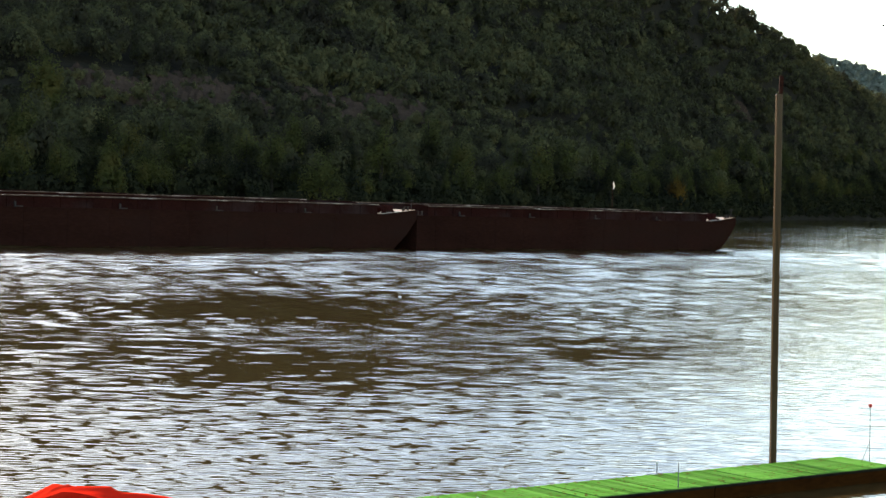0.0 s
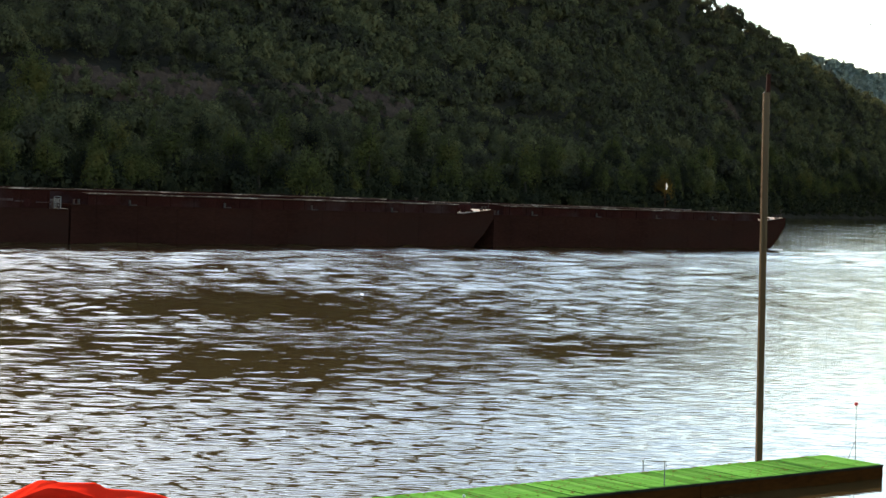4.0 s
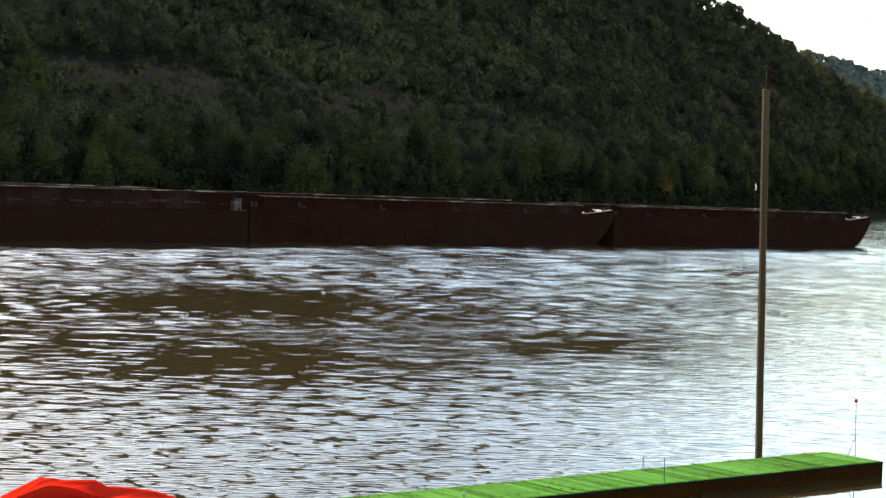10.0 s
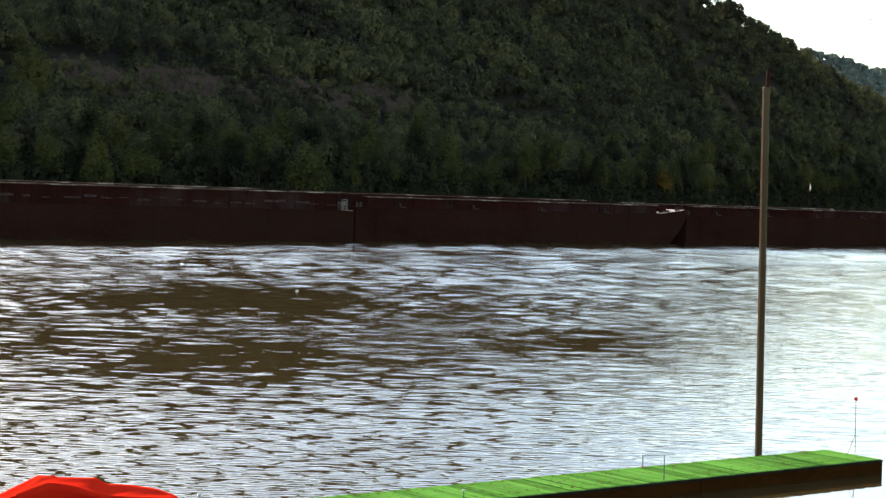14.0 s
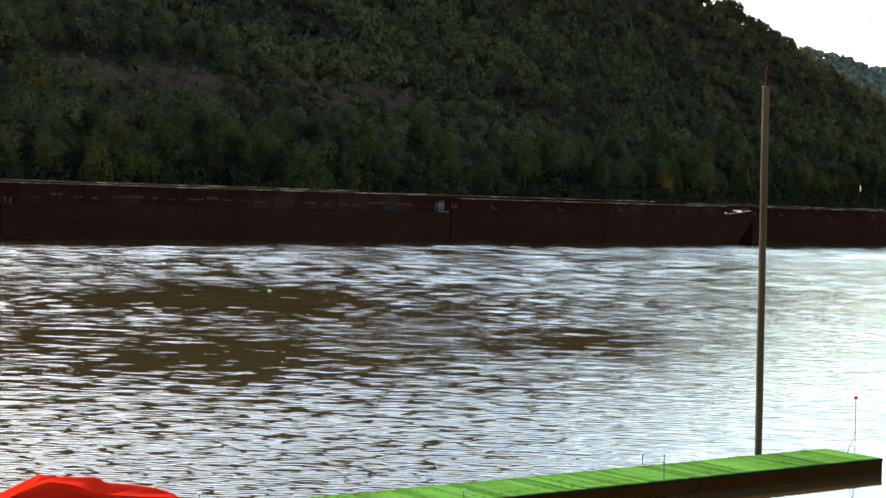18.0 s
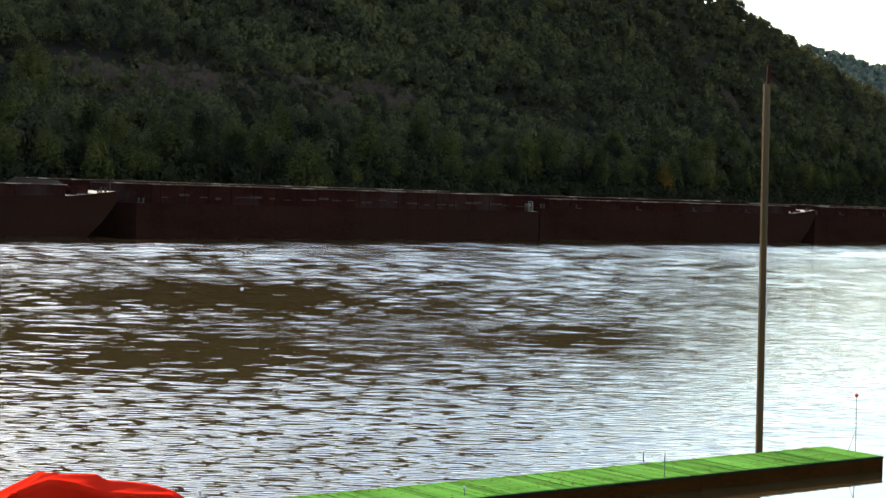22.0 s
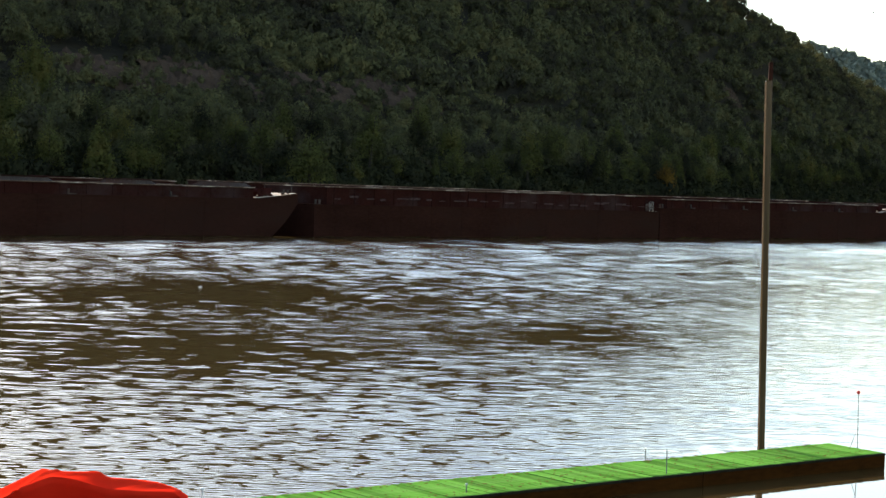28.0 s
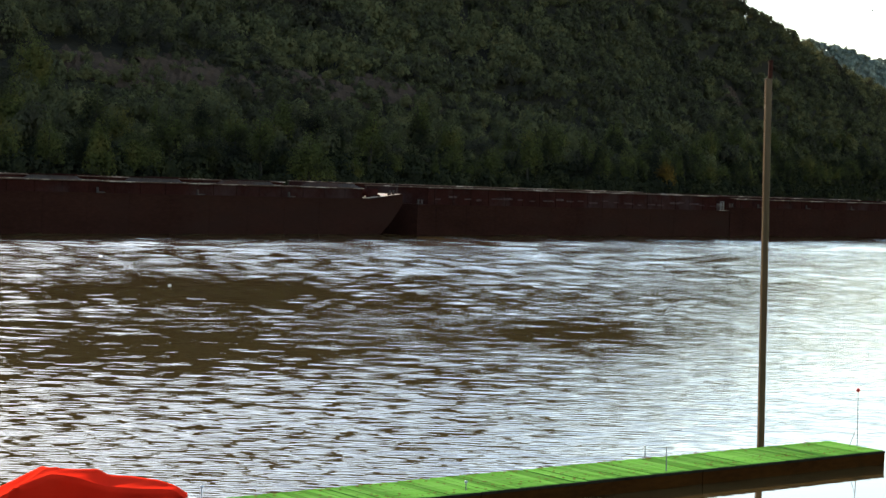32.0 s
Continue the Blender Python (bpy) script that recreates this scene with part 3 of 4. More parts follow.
# ---- the tow of barges ----
LONG, WIDE = 59.4, 10.7
TIPS = [282.15, 222.65, 163.0, 101.2, 281.8, 222.2, 162.3, 100.9]


def hull_mesh(rake, deck, sheer):
    """Hull of a river barge: x to the bow, waterline at z 0."""
    bm = bmesh.new()
    h, w = LONG / 2, WIDE / 2
    if rake:
        prof = [(-h, -0.5), (h - 7.5, -0.5), (h - 4.6, -0.25), (h - 3.4, 0.05), (h - 1.6, 1.5), (h - 0.5, 2.7), (h, 3.3), (h, deck + sheer), (h - 2.2, deck + sheer * 0.60), (h - 5.15, deck + sheer * 0.10), (h - 9, deck), (-h, deck)]
    else:
        prof = [(-h, -0.5), (h, -0.5), (h, deck), (-h, deck)]
    a = [bm.verts.new((x, -w, z)) for x, z in prof]
    b = [bm.verts.new((x, w, z)) for x, z in prof]
    bm.faces.new(a)
    bm.faces.new(b[::-1])
    n = len(prof)
    for k in range(n):
        bm.faces.new((a[k], b[k], b[(k + 1) % n], a[(k + 1) % n])[::-1])
    bmesh.ops.triangulate(bm, faces=[f for f in bm.faces if len(f.verts) > 4])
    bmesh.ops.recalc_face_normals(bm, faces=bm.faces)
    return bm


def coaming_wall(bm, x0, x1, y, z0, z1, out):
    """A side coaming: plate and stiffeners on its outer face."""
    box(bm, x0, x1, y - 0.03, y + 0.03, z0, z1)
    x = x0 + 1.0
    while x < x1:
        ya, yb = sorted((y + out * 0.032, y + out * 0.10))
        box(bm, x - 0.025, x + 0.025, ya, yb, z0, z1)
        x += 3.0


def gable(bm, x, w, z0, z1, peak):
    """A cross bulkhead with a top that rises to the middle."""
    pts = [(-w, z0), (w, z0), (w, z1), (w * 0.74, z1 + peak), (-w * 0.74, z1 + peak), (-w, z1)]
    a = [bm.verts.new((x - 0.05, y, z)) for y, z in pts]
    b = [bm.verts.new((x + 0.05, y, z)) for y, z in pts]
    bm.faces.new(a)
    bm.faces.new(b[::-1])
    for k in range(6):
        bm.faces.new((a[k], b[k], b[(k + 1) % 6], a[(k + 1) % 6])[::-1])


def barge(label, rake=True, deck=3.72, rise=1.0, sheer=0.58, peak=0.14, lead=False, flag=False):
    t = empty("hopper_barge", label, "barge", "barges of the tow")
    h, w = LONG / 2, WIDE / 2
    hull = part("hull", hull_mesh(rake, deck, sheer if rake else 0), M_HULL, t, "dark rust-brown riveted steel hull")
    bm = bmesh.new()
    for z in (deck - 0.10, deck * 0.55):
        box(bm, -h + 0.2, h - (9.2 if rake else 0.2), -w - 0.05, -w - 0.003, z - 0.06, z + 0.06)
    x = -h + 3
    while x < h - 9:
        box(bm, x - 0.03, x + 0.03, -w - 0.022, -w - 0.003, 0.1, deck - 0.2)
        x += 4.9
    part("rub_rail", bm, M_HULL, hull)
    x0, x1, yc = -h + 2.6, h - (5.2 if rake else 1.6), w - 0.9
    top = deck + rise
    for name, y, out in (("near_coaming", -yc, -1), ("far_coaming", yc, 1)):
        bm = bmesh.new()
        coaming_wall(bm, x0, x1, y, deck, top, out)
        wall = part(name, bm, M_COAM if out < 0 else M_INNER, t, "red-brown stiffened steel coaming" if out < 0 else "greyish inner face of the coaming")
        bm = bmesh.new()
        box(bm, x0 - 0.05, x1 + 0.05, y - 0.2, y + 0.2, top + 0.002, top + 0.085)
        # sun highlights along the rail are painted in its material
        part("top_rail", bm, M_RAIL_SUNLIT, wall, "steel top rail with sunlit patches in its colour")
    if not rake:
        rnd = random.Random(4)
        for k in range(24):
            bm = bmesh.new()
            x, ln = x0 + 1.0 + 2.28 * k + rnd.uniform(0, 0.5), rnd.uniform(0.7, 2.1)
            zl = deck + rnd.uniform(0.35, 0.75)
            box(bm, x, x + ln, -yc - 0.075, -yc - 0.032, zl, zl + rnd.uniform(0.08, 0.24), 0.01)
            part("scuffed_plate", bm, M_SCUFF, t, "pale scuffed doubler plate")
    for k, x in enumerate((x0 + 0.08, x1 - 0.08)):
        bm = bmesh.new()
        gable(bm, x, yc - 0.04, deck + 0.01, top, peak if rake else 0.0)
        part("end_coaming", bm, M_INNER if rake and k else M_COAM, t, "brown steel end plate of the hopper")
    if rake:
        for k in range(1, 4):
            bm = bmesh.new()
            gable(bm, x1 - 0.08 - 12.0 * k, yc - 0.04, deck + 0.01, top - 0.05, peak)
            part("cross_bulkhead", bm, M_INNER, t, "grey-brown cross bulkhead with peaked top")
            bm = bmesh.new()
            box(bm, x1 - 0.22 - 12.0 * k, x1 + 0.06 - 12.0 * k, -yc * 0.74, yc * 0.74, top + peak - 0.046, top + peak + 0.04)
            part("cross_beam", bm, M_COAM, t, "dull red-brown beam across the hopper")
    bm = bmesh.new()
    box(bm, x0 + 0.1, x1 - 0.2, -yc + 0.05, yc - 0.05, deck + 0.005, deck + 0.05)
    part("hopper_load", bm, M_INNER, t, "dusty grey-brown hopper floor")
    bm = bmesh.new()
    if rake:
        pr = [(h - 5.1, deck + sheer * 0.10), (h - 2.2, deck + sheer * 0.60), (h - 0.12, deck + sheer)]
        va = [bm.verts.new((x, -w + 0.1, z + 0.012)) for x, z in pr]
        vb = [bm.verts.new((x, w - 0.1, z + 0.012)) for x, z in pr]
        for k in range(2):
            bm.faces.new((va[k], va[k + 1], vb[k + 1], vb[k]))
    else:
        box(bm, x1 + 0.1, h - 0.1, -w + 0.1, w - 0.1, deck, deck + 0.012)
    part("bow_deck", bm, M_DECK, t, "worn pinkish sunlit steel deck plate")
    zb = deck + (sheer * 0.80 if rake else 0)
    for x, y in ((h - 1.1, -w + 0.6), (h - 1.1, w - 0.6), (-h + 1.0, -w + 0.6), (-h + 1.0, w - 0.6)):
        bm = bmesh.new()
        zz = (zb if x > 0 else deck) + 0.01
        for dx in (-0.28, 0.28):
            tube(bm, (x + dx, y, zz - 0.1), (x + dx, y, zz + 0.42), 0.11, 0.11, 10)
            tube(bm, (x + dx, y, zz + 0.42), (x + dx, y, zz + 0.47), 0.15, 0.15, 10)
        box(bm, x - 0.45, x + 0.45, y - 0.16, y + 0.16, zz - 0.08, zz + 0.03)
        part("mooring_bitt", bm, M_FIT, t, "pale scuffed steel mooring bitt")
    for x, y in ((h - 4.1, -w + 1.5), (h - 3.2, w - 3.0)):
        bm = bmesh.new()
        zz = deck + (sheer * 0.28 if rake else 0)
        tube(bm, (x, y - 0.40, zz + 0.46), (x, y + 0.40, zz + 0.46), 0.30, 0.30, 12)
        for sy in (-0.45, 0.45):
            box(bm, x - 0.38, x + 0.38, y + sy - 0.04, y + sy + 0.04, zz, zz + 0.80, 0.02)
        tube(bm, (x, y - 0.52, zz + 0.46), (x, y - 0.64, zz + 0.46), 0.36, 0.36, 12)
        for k in range(4):
            c, sn = math.cos(k * 0.785), math.sin(k * 0.785)
            tube(bm, (x - 0.55 * c, y - 0.68, zz + 0.46 - 0.55 * sn), (x + 0.55 * c, y - 0.68, zz + 0.46 + 0.55 * sn), 0.022, 0.022, 5)
        part("winch", bm, M_WINCH, t, "dull red hand winch with spoked wheel")
    if rake:
        zz = deck + sheer * 0.58
        bm = bmesh.new()
        box(bm, h - 2.75, h - 1.75, -w + 1.9, -w + 2.6, zz, zz + 0.62, 0.03)
        box(bm, h - 2.80, h - 1.70, -w + 1.85, -w + 2.65, zz + 0.625, zz + 0.70, 0.02)
        part("rigging_locker", bm, M_WINCH, t, "dull red steel rigging locker")
        bm = bmesh.new()
        for k in range(3):
            ring = [Vector((h - 3.3 + (0.55 - 0.05 * k) * math.cos(q * math.tau / 14), -w + 0.9 + (0.5 - 0.05 * k) * math.sin(q * math.tau / 14), zz - 0.02 + 0.07 * k)) for q in range(15)]
            for p, q in zip(ring, ring[1:]):
                tube(bm, p, q, 0.045, 0.045, 5)
        part("wire_coil", bm, M_PIPE, t, "rusty coil of rigging wire")
        bm = bmesh.new()
        tube(bm, (h - 0.45, -w + 0.45, deck + sheer - 0.05), (h - 0.45, -w + 0.45, deck + sheer + 0.95), 0.05, 0.045, 8)
        box(bm, h - 0.62, h - 0.28, -w + 0.28, -w + 0.62, deck + sheer + 0.95, deck + sheer + 1.07, 0.02)
        part("bow_post", bm, M_FIT, t, "pale scuffed post at the bow corner")
        for x in (h - 1.9,):
            bm = bmesh.new()
            tube(bm, (x, -w + 0.35, zz - 0.1), (x, -w + 0.35, zz + 0.28), 0.07, 0.07, 8)
            tube(bm, (x - 0.42, -w + 0.35, zz + 0.30), (x + 0.42, -w + 0.35, zz + 0.30), 0.06, 0.06, 8)
            part("kevel", bm, M_FIT, t, "two-horned steel kevel")
    for k in range(4 if rake else 0):
        x = h - 16.1 - 12.0 * k + (0.0)
        bm = bmesh.new()
        box(bm, x - 0.07, x + 0.07, -w + 0.45, -w + 0.60, deck, deck + 0.50)
        box(bm, x, x + 0.75, -w + 0.35, -w + 0.62, deck + 0.001, deck + 0.11)
        part("deck_bracket", bm, M_FIT, t, "pale grey L-shaped deck fitting")
    if not rake:
        bm = bmesh.new()
        for dx in (0.25, 1.0):
            tube(bm, (x1 + dx, -w + 0.5, deck), (x1 + dx, -w + 0.5, deck + 1.1), 0.05, 0.05, 6)
        for z in (0.3, 0.6, 0.9, 1.1):
            tube(bm, (x1 + 0.25, -w + 0.5, deck + z), (x1 + 1.0, -w + 0.5, deck + z), 0.04, 0.04, 6)
        box(bm, x1 + 0.2, x1 + 1.0, -w + 0.7, -w + 1.5, deck, deck + 0.85)
        part("ladder_box", bm, M_LADDER, t, "whitish ladder frame and locker")
    # wash thrown up along the hull
    rnd = random.Random(int(deck * 100) + len(label))
    bm = bmesh.new()
    rows = []
    for k in range(150):
        x = -h + 0.3 + (LONG - (3.8 if rake else 0.6)) * k / 149
        a = 0.09 + 0.11 * max(0.0, noise.noise(Vector((x * 0.55, 3.1 * deck + len(label), 0.0)))) * 2
        rows.append([bm.verts.new((x, -w + dy + 0.06 * rnd.random(), z)) for dy, z in ((0.05, a * 0.5), (-0.18, a), (-0.55, a * 0.45), (-1.1, -0.05))])
    for r0, r1 in zip(rows, rows[1:]):
        for j in range(3):
            bm.faces.new((r0[j], r0[j + 1], r1[j + 1], r1[j]))
    part("wash", bm, M_WATER, t, "low wave of river water along the hull", True)
    if lead:
        bm = bmesh.new()
        for k in range(26):
            x, y = h - 3.3 + rnd.uniform(-1.2, 1.6), -w + rnd.uniform(-0.9, 0.4)
            ball(bm, (x, y, 0.05), rnd.uniform(0.05, 0.16), 0.45)
        part("bow_foam", bm, M_FOAM, t, "white foam at the raked bow", True)
    if flag:
        xf, yf = h - 6.5, -1.2
        bm = bmesh.new()
        tube(bm, (xf, yf, deck + 0.03), (xf, yf, 8.75), 0.04, 0.03, 6)
        staff = part("flag_staff", bm, M_PIPE, t, "thin dark staff")
        bm = bmesh.new()
        rows = []
        for k in range(7):
            z, droop = 8.70 - 0.17 * k, 0.10 + 0.40 * math.sin(0.5 * k) ** 2
            rows.append([bm.verts.new((xf + 0.05 + droop * f, yf + 0.07 * math.sin(5 * f + k), z - 0.16 * f)) for f in (0, 0.33, 0.67, 1.0)])
        for r0, r1 in zip(rows, rows[1:]):
            for j in range(3):
                bm.faces.new((r0[j], r0[j + 1], r1[j + 1], r1[j]))
        bmesh.ops.solidify(bm, geom=bm.faces[:], thickness=0.012)
        part("flag", bm, M_FLAGC, staff, "small pale drooping flag")
    return t


BARGES = [barge("rust-brown open hopper barge with raked bow leading the tow", lead=True),
          barge("rust-brown open hopper barge with raked bow in the tow"),
          barge("rust-brown box barge with tall ribbed coaming in the tow", rake=False, deck=3.3, rise=1.72),
          barge("rust-brown raked hopper barge with peaked cross bulkheads in the tow", peak=0.46),
          barge("rust-brown open hopper barge in the far file of the tow", rise=1.15, flag=True),
          barge("dark brown open hopper barge in the far file of the tow", rise=1.3),
          barge("rust-brown box barge in the far file of the tow", rake=False, deck=3.4, rise=1.80),
          barge("dark brown raked barge in the far file of the tow", rise=1.35)]


def tow_pose(t, tip, file=0):
    """Where a barge is at t seconds: the tow slides past, drawing slowly nearer and turning a little."""
    u = t - 16
    th, run, gap = 0.72794, 3.48206 * u + 0.000664 * u * u, 151.0 - 0.23463 * u + 0.003192 * u * u
    a = th - 0.001477 * u
    x = math.sin(th) * (190 + run) - math.cos(th) * gap
    y = math.cos(th) * (190 + run) + math.sin(th) * gap
    s = tip - LONG / 2 - 190
    off = WIDE / 2 + 10.95 * file
    x += math.sin(a) * s - math.cos(a) * off
    y += math.cos(a) * s + math.sin(a) * off
    return pose(x, y, 0, 0, 0, 90 - math.degrees(a))


# ---- the dock ----
DECK_Z = 0.29
DOCK_DIR = math.degrees(math.atan2(39.03 - 44.41, 2.43 - 8.35))


def dock():
    """Floating dock: local x runs from the outer end towards the shore, y across."""
    m = pose(8.60, 45.77, 0, 0, 0, DOCK_DIR)
    t = empty("floating_dock", "floating timber dock with bright green painted planks", "dock", m=m)
    wide, pitch, skew = 1.67, 0.193, 0.26
    rnd = random.Random(3)
    bm = bmesh.new()
    box(bm, 0, pitch - 0.008, 0.0, wide, -0.035, 0.0, 0.004)
    shared = bpy.data.meshes.new("plank")
    bm.to_mesh(shared)
    bm.free()
    shared.materials.append(M_GREEN)
    bm = bmesh.new()
    box(bm, 0, pitch - 0.055, 0.0, wide, -0.035, 0.0, 0.004)
    narrow = bpy.data.meshes.new("plank")
    bm.to_mesh(narrow)
    bm.free()
    narrow.materials.append(M_GREEN)
    n = 92
    for k in range(n):
        p = new("plank", narrow if k in (22, 48, 73) else shared)
        p.parent = t
        p.location = (k * pitch, rnd.uniform(-0.004, 0.004), DECK_Z + rnd.uniform(-0.005, 0.005))
        p.rotation_euler = (rnd.uniform(-0.004, 0.004), rnd.uniform(-0.01, 0.01), rnd.uniform(-0.004, 0.004) - skew / wide)
    L = n * pitch
    for name, y in (("near_beam", wide - 0.035), ("far_beam", -0.02)):
        for k in range(3):
            bm = bmesh.new()
            box(bm, L * k / 3 + 0.01 + skew * max(y, 0) / wide, L * (k + 1) / 3 - 0.01 + skew * max(y, 0) / wide, y, y + 0.06, -0.16, DECK_Z - 0.045, 0.005)
            part(name, bm, M_FLOAT, t, "wet brown side beam")
    # added dark strips in place of the shadow below the near plank ends
    for k in range(3):
        bm = bmesh.new()
        box(bm, L * k / 3 + 0.008 + skew, L * (k + 1) / 3 - 0.008 + skew, wide + 0.006, wide + 0.04, DECK_Z - 0.055, DECK_Z - 0.006, 0.004)
        part("edge_shade_strip", bm, M_EDGE_SHADE, t, "dark strip standing in for shade under the plank ends")
    bm = bmesh.new()
    box(bm, 0.0, 0.06, 0.1, wide - 0.05, -0.16, DECK_Z - 0.045)
    for v in bm.verts:
        v.co.x += 0.01 + skew * v.co.y / wide
    part("end_beam", bm, M_FLOAT, t, "wet brown end beam")
    for k in range(6):
        bm = bmesh.new()
        box(bm, 0.45 + k * L / 6, (k + 1) * L / 6 - 0.05, 0.16, wide - 0.16, -0.30, 0.10, 0.03)
        part("float", bm, M_BLACK, t, "black plastic float")
    return t, m


DOCK, DOCK_M = dock()


def leaf_litter():
    """Brown leaves blown about on the planks."""
    rnd = random.Random(9)
    quads = []
    for k in range(420):
        x, y = rnd.uniform(0.3, 16), rnd.choice((rnd.uniform(0.05, 1.55), rnd.gauss(1.3, 0.15), rnd.gauss(0.2, 0.12)))
        y = min(max(y, 0.04), 1.57)
        r, a, z = rnd.uniform(0.02, 0.06), rnd.uniform(0, 6.3), DECK_Z + 0.012
        quads.append([(x + r * f * math.cos(a + b), y + 0.6 * r * f * math.sin(a + b), z + h) for b, f, h in ((0, 1, 0.012), (1.6, 0.7, 0.0), (3.1, 1.1, 0.016), (4.7, 0.6, 0.002))])
    ob = new("leaf_litter", leaf_mesh("leaf_litter", np.array(quads), M_LITTER))
    ob.matrix_world = DOCK_M
    tagged(ob, "scattered brown fallen leaves on the green dock planks", "leaves", kind="stuff")


leaf_litter()


def pole():
    t = empty("mooring_pole", "tall weathered square timber pole with rusty pipe on top", "pole", m=pose(6.979, 44.894, 0.0, 0, -1.0, 0) @ pose(0, 0, 0, 0, 0, 9.5))
    bm = bmesh.new()
    box(bm, -0.064, 0.064, -0.064, 0.064, -2.5, 8.155, 0.008)
    post = part("post", bm, M_POLE, t, "weathered grey-brown timber post")
    bm = bmesh.new()
    tube(bm, (0.03, 0.0, 7.8), (0.05, 0.0, 8.55), 0.055, 0.045, 10)
    part("pipe", bm, M_PIPE, t, "rusty iron pipe")
    return t


pole()


def marker_rod():
    t = empty("marker_rod", "thin grey rod with a red ball on the dock end", "marker", m=pose(9.068, 44.933, DECK_Z, 0, -1.2, 0))
    bm = bmesh.new()
    tube(bm, (0, 0, -0.02), (0, 0, 1.20), 0.009, 0.007, 6)
    part("rod", bm, M_ROD, t)
    bm = bmesh.new()
    ball(bm, (0, 0, 1.22), 0.045)
    part("ball", bm, M_BOB, t, "glossy red plastic ball", True)
    bm = bmesh.new()
    tube(bm, (-0.17, 0.0, 0.0), (0, 0, 0.45), 0.006, 0.005, 5)
    part("stay", bm, M_WINCH, t, "thin slanting stay")


marker_rod()


def stake(x, y, high, label, knob=False):
    t = empty("dock_stake", label, "stake", "stakes on the dock", pose(x, y, DECK_Z, 0, -1.0, 0))
    bm = bmesh.new()
    tube(bm, (0, 0, -0.02), (0, 0, high), 0.011, 0.009, 6)
    part("shaft", bm, M_ROD, t)
    if knob:
        bm = bmesh.new()
        ball(bm, (0, 0, high), 0.028)
        part("knob", bm, M_CREAM, t, "pale knob", True)


stake(4.405, 39.904, 0.48, "thin dark metal stake on the dock edge")
stake(4.197, 41.993, 0.20, "short pale stake on the dock edge", True)
stake(0.525, 36.578, 0.14, "short pale stake by the dock planks", True)


# ---- the boat under its red cover ----
def covered_boat():
    t = empty("covered_boat", "small pale boat under a bright red draped tarpaulin cover", "boat", m=pose(-5.3, 32.4, 0))
    bm = bmesh.new()
    ring = []
    for k in range(15):
        x = -1.45 + 3.2 * k / 14
        w = 0.26 * (1 - max(0, (x - 0.2) / 1.62) ** 2.2)
        shift = 0.34 * min(1.0, max(0.0, (1.7 - x) / 0.8))
        ring.append([bm.verts.new((x, shift + s * w * f, z)) for s, f, z in ((-1, 1, 0.62), (-1, 0.85, 0.15), (-1, 0.3, -0.15), (1, 0.3, -0.15), (1, 0.85, 0.15), (1, 1, 0.62))])
    for r0, r1 in zip(ring, ring[1:]):
        for j in range(6):
            bm.faces.new((r0[j], r1[j], r1[(j + 1) % 6], r0[(j + 1) % 6]))
    bm.faces.new(ring[0])
    bmesh.ops.recalc_face_normals(bm, faces=bm.faces)
    part("hull", bm, M_CREAM, t, "cream boat hull with pale bow", True)
    # lines of the cloth, from stern to bow: its back edge, the ridge, the rim over the near gunwale
    back = [(-2.35, 0.28), (-1.6, 0.46), (-0.88, 0.78), (-0.2, 0.84), (0.0, 0.82), (0.2, 0.74), (0.94, 0.66), (1.41, 0.52)]
    ridge = [(-2.35, 0.30), (-1.6, 0.66), (-0.88, 1.045), (-0.67, 1.01), (-0.2, 1.02), (0.0, 1.03), (0.17, 0.94), (0.57, 0.93), (0.94, 0.89), (1.23, 0.81), (1.41, 0.70)]
    rim = [(-2.35, 0.26), (-1.6, 0.52), (-1.2, 0.74), (-0.66, 1.0), (-0.48, 0.99), (-0.25, 0.955), (0.02, 0.885), (0.25, 0.83), (0.73, 0.815), (1.25, 0.80), (1.41, 0.66)]
    wall = [(-2.35, 0.02), (-1.2, -0.04), (0.9, 0.0), (1.41, 0.42)]
    across = [0.55, 0.10, -0.42, 0.10]
    n = 110
    fine = np.linspace(-2.35, 1.41, n)
    lines = [np.interp(fine, *zip(*v)) for v in (back, ridge, rim, wall)]
    slack = np.array([1, 2, 1]) / 4
    lines = [np.convolve(np.pad(v, 1, mode="edge"), slack, "valid") for v in lines]
    taper = np.clip(1 - np.maximum(0, (fine - 0.6) / 1.25) ** 2, 0.12, 1)
    bm = bmesh.new()
    for k in range(3):
        strip = []
        for i, x in enumerate(fine):
            row = []
            for j in range(9):
                f = j / 8
                y = (across[k] + (across[k + 1] - across[k]) * f) * taper[i]
                z = lines[k][i] + (lines[k + 1][i] - lines[k][i]) * f
                sag = math.sin(math.pi * f)
                z -= (0.03 if k < 2 else 0.0) * sag * (1 + 0.6 * math.sin(3.1 * x + k))
                y -= 0.05 * sag * math.sin(6.5 * x + 2 * f) if k == 2 else 0.0
                z += 0.010 * sag * math.sin(9 * x + 5 * f) + (0.03 * math.exp(-((x + 0.66 + 0.55 * f) / 0.05) ** 2) if k == 1 else 0)
                row.append(bm.verts.new((x, y, z)))
            strip.append(row)
        for r0, r1 in zip(strip, strip[1:]):
            for j in range(8):
                bm.faces.new((r0[j], r0[j + 1], r1[j + 1], r1[j]))
    bmesh.ops.remove_doubles(bm, verts=bm.verts, dist=0.002)
    bmesh.ops.recalc_face_normals(bm, faces=bm.faces)
    part("cover", bm, M_RED, t, "bright red draped tarpaulin with folds", True)
    bm = bmesh.new()
    tube(bm, (1.64, 0, 0.5), (1.64, 0, 0.80), 0.012, 0.012, 6)
    ball(bm, (1.64, 0, 0.82), 0.035, 0.7)
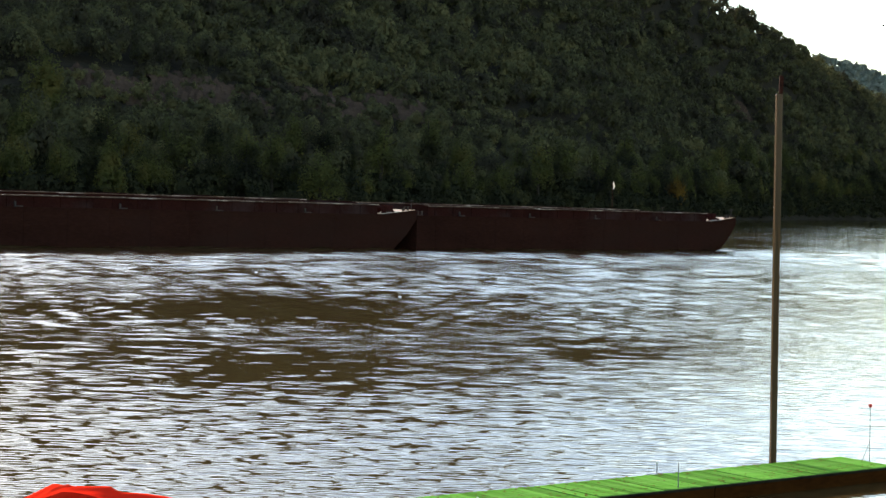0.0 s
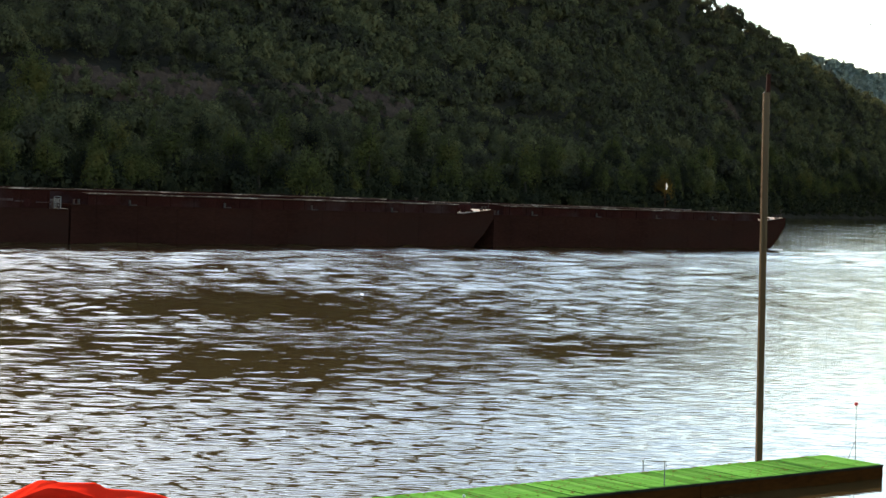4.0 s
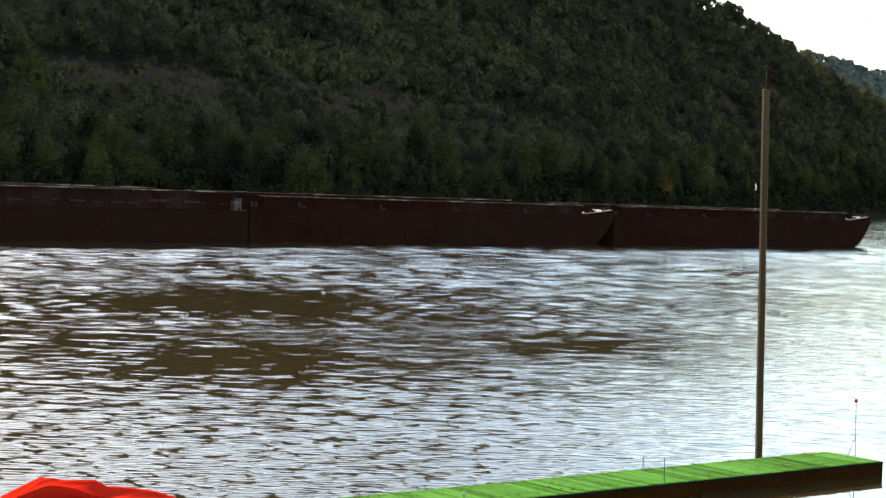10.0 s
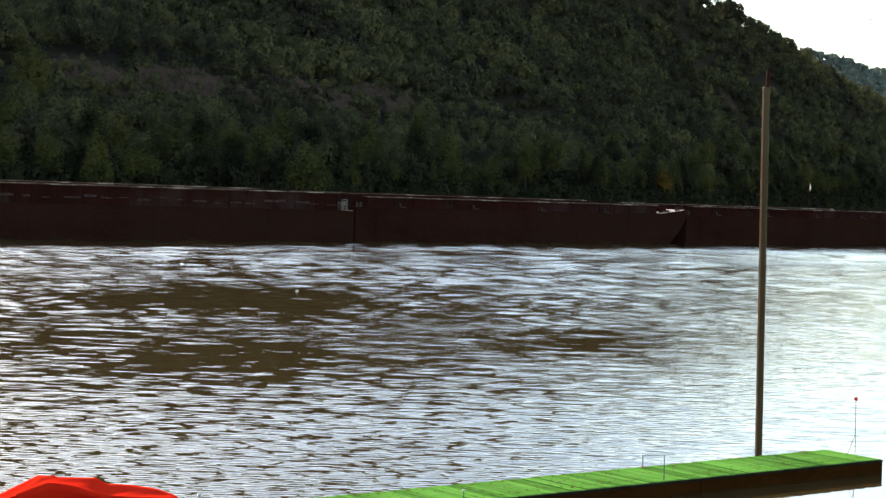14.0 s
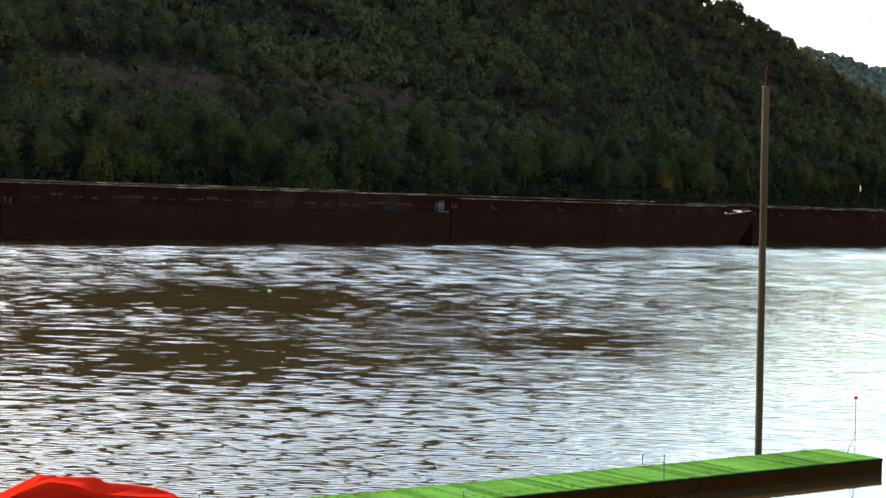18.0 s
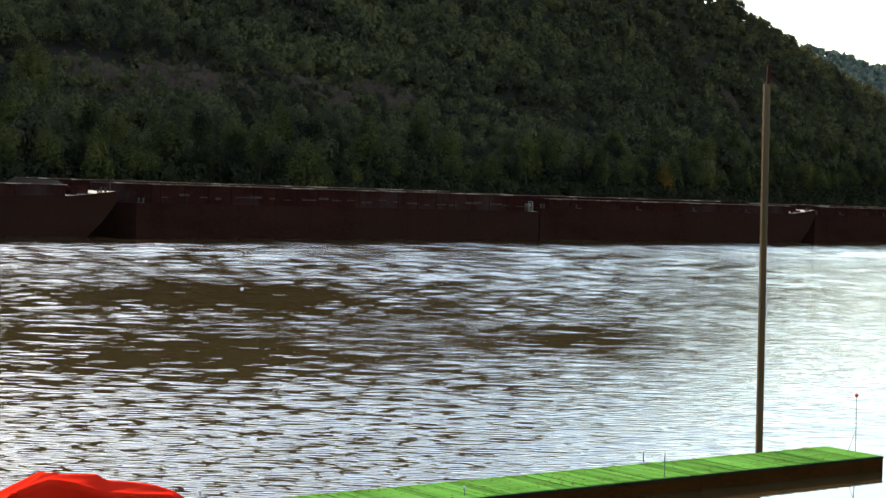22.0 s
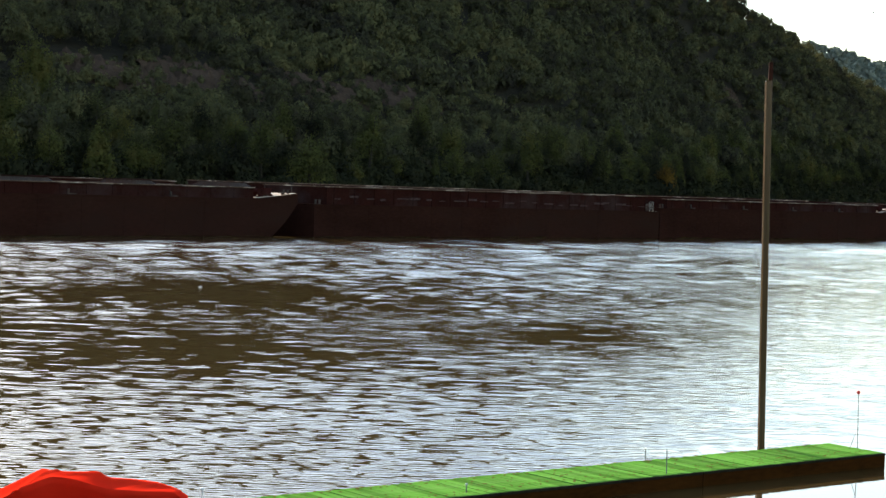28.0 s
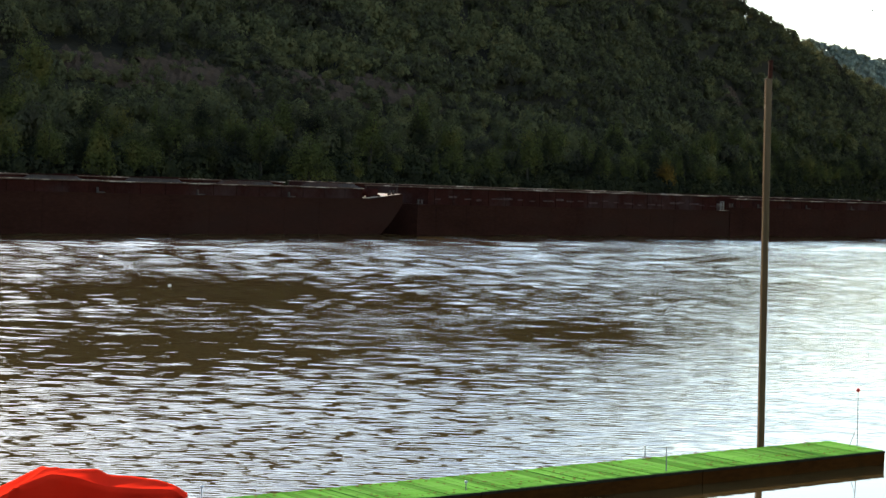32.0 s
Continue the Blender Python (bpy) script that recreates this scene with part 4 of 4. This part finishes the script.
    part("bow_light", bm, M_CREAM, t, "small white bow light on a stalk")


covered_boat()


# ---- a bird hanging in the wind over the far ridge ----
def bird(x, y, z):
    t = empty("bird", "small dark bird hanging in the bright sky", "bird", m=pose(x, y, z, 0, 25, 30))
    bm = bmesh.new()
    tube(bm, (-0.25, 0, 0), (0.10, 0, 0.02), 0.09, 0.20, 8)
    tube(bm, (0.10, 0, 0.02), (0.28, 0, 0.03), 0.20, 0.05, 8)
    part("body", bm, M_BARK, t, "", True)
    for side in (-1, 1):
        bm = bmesh.new()
        pts = [(0.1, 0.1, 0.02), (0.14, 0.25, 0.12), (-0.04, 0.42, 0.06), (-0.12, 0.25, 0.10), (-0.1, 0.1, 0.01)]
        f = bm.faces.new([bm.verts.new((a, b * side, c)) for a, b, c in pts])
        bmesh.ops.solidify(bm, geom=[f], thickness=0.05)
        part("wing", bm, M_BARK, t)


bird(90.4, 450.0, 45.7)


# ---- bits of driftwood and foam on the current ----
def float_bit(label, size):
    t = empty("floating_debris", label, "debris", "bits floating on the river")
    bm = bmesh.new()
    rnd = random.Random(int(size * 1000))
    ball(bm, (0, 0, 0.02), size, 0.5)
    for v in bm.verts:
        v.co += Vector((rnd.uniform(-1, 1), rnd.uniform(-1, 1), rnd.uniform(-0.4, 0.4))) * size * 0.35
    part("lump", bm, M_FOAM, t, "", True)
    return t


DEBRIS = [(float_bit("small whitish lump of foam drifting on the river", 0.10), (-14.1, 147.5, -0.27, -0.3)), (float_bit("pale scrap of debris drifting on the river", 0.08), (-3.1, 118.3, -0.335, -0.41))]


# ---- what moves ----
def motions():
    times = [2.0 * k for k in range(17)]
    for ob, tip in zip(BARGES, TIPS):
        walk(ob, [(t, tow_pose(t, tip, 1 if ob in BARGES[4:] else 0)) for t in times])
    for ob, (x0, y0, vx, vy) in DEBRIS:
        walk(ob, [(t, pose(x0 + vx * t, y0 + vy * t, 0)) for t in (0.0, 16.0, 32.0)])
    walk(WATER, [(t, pose(-0.14 * (t - 16), -0.03 * (t - 16), 0)) for t in (0.0, 16.0, 32.0)])


motions()
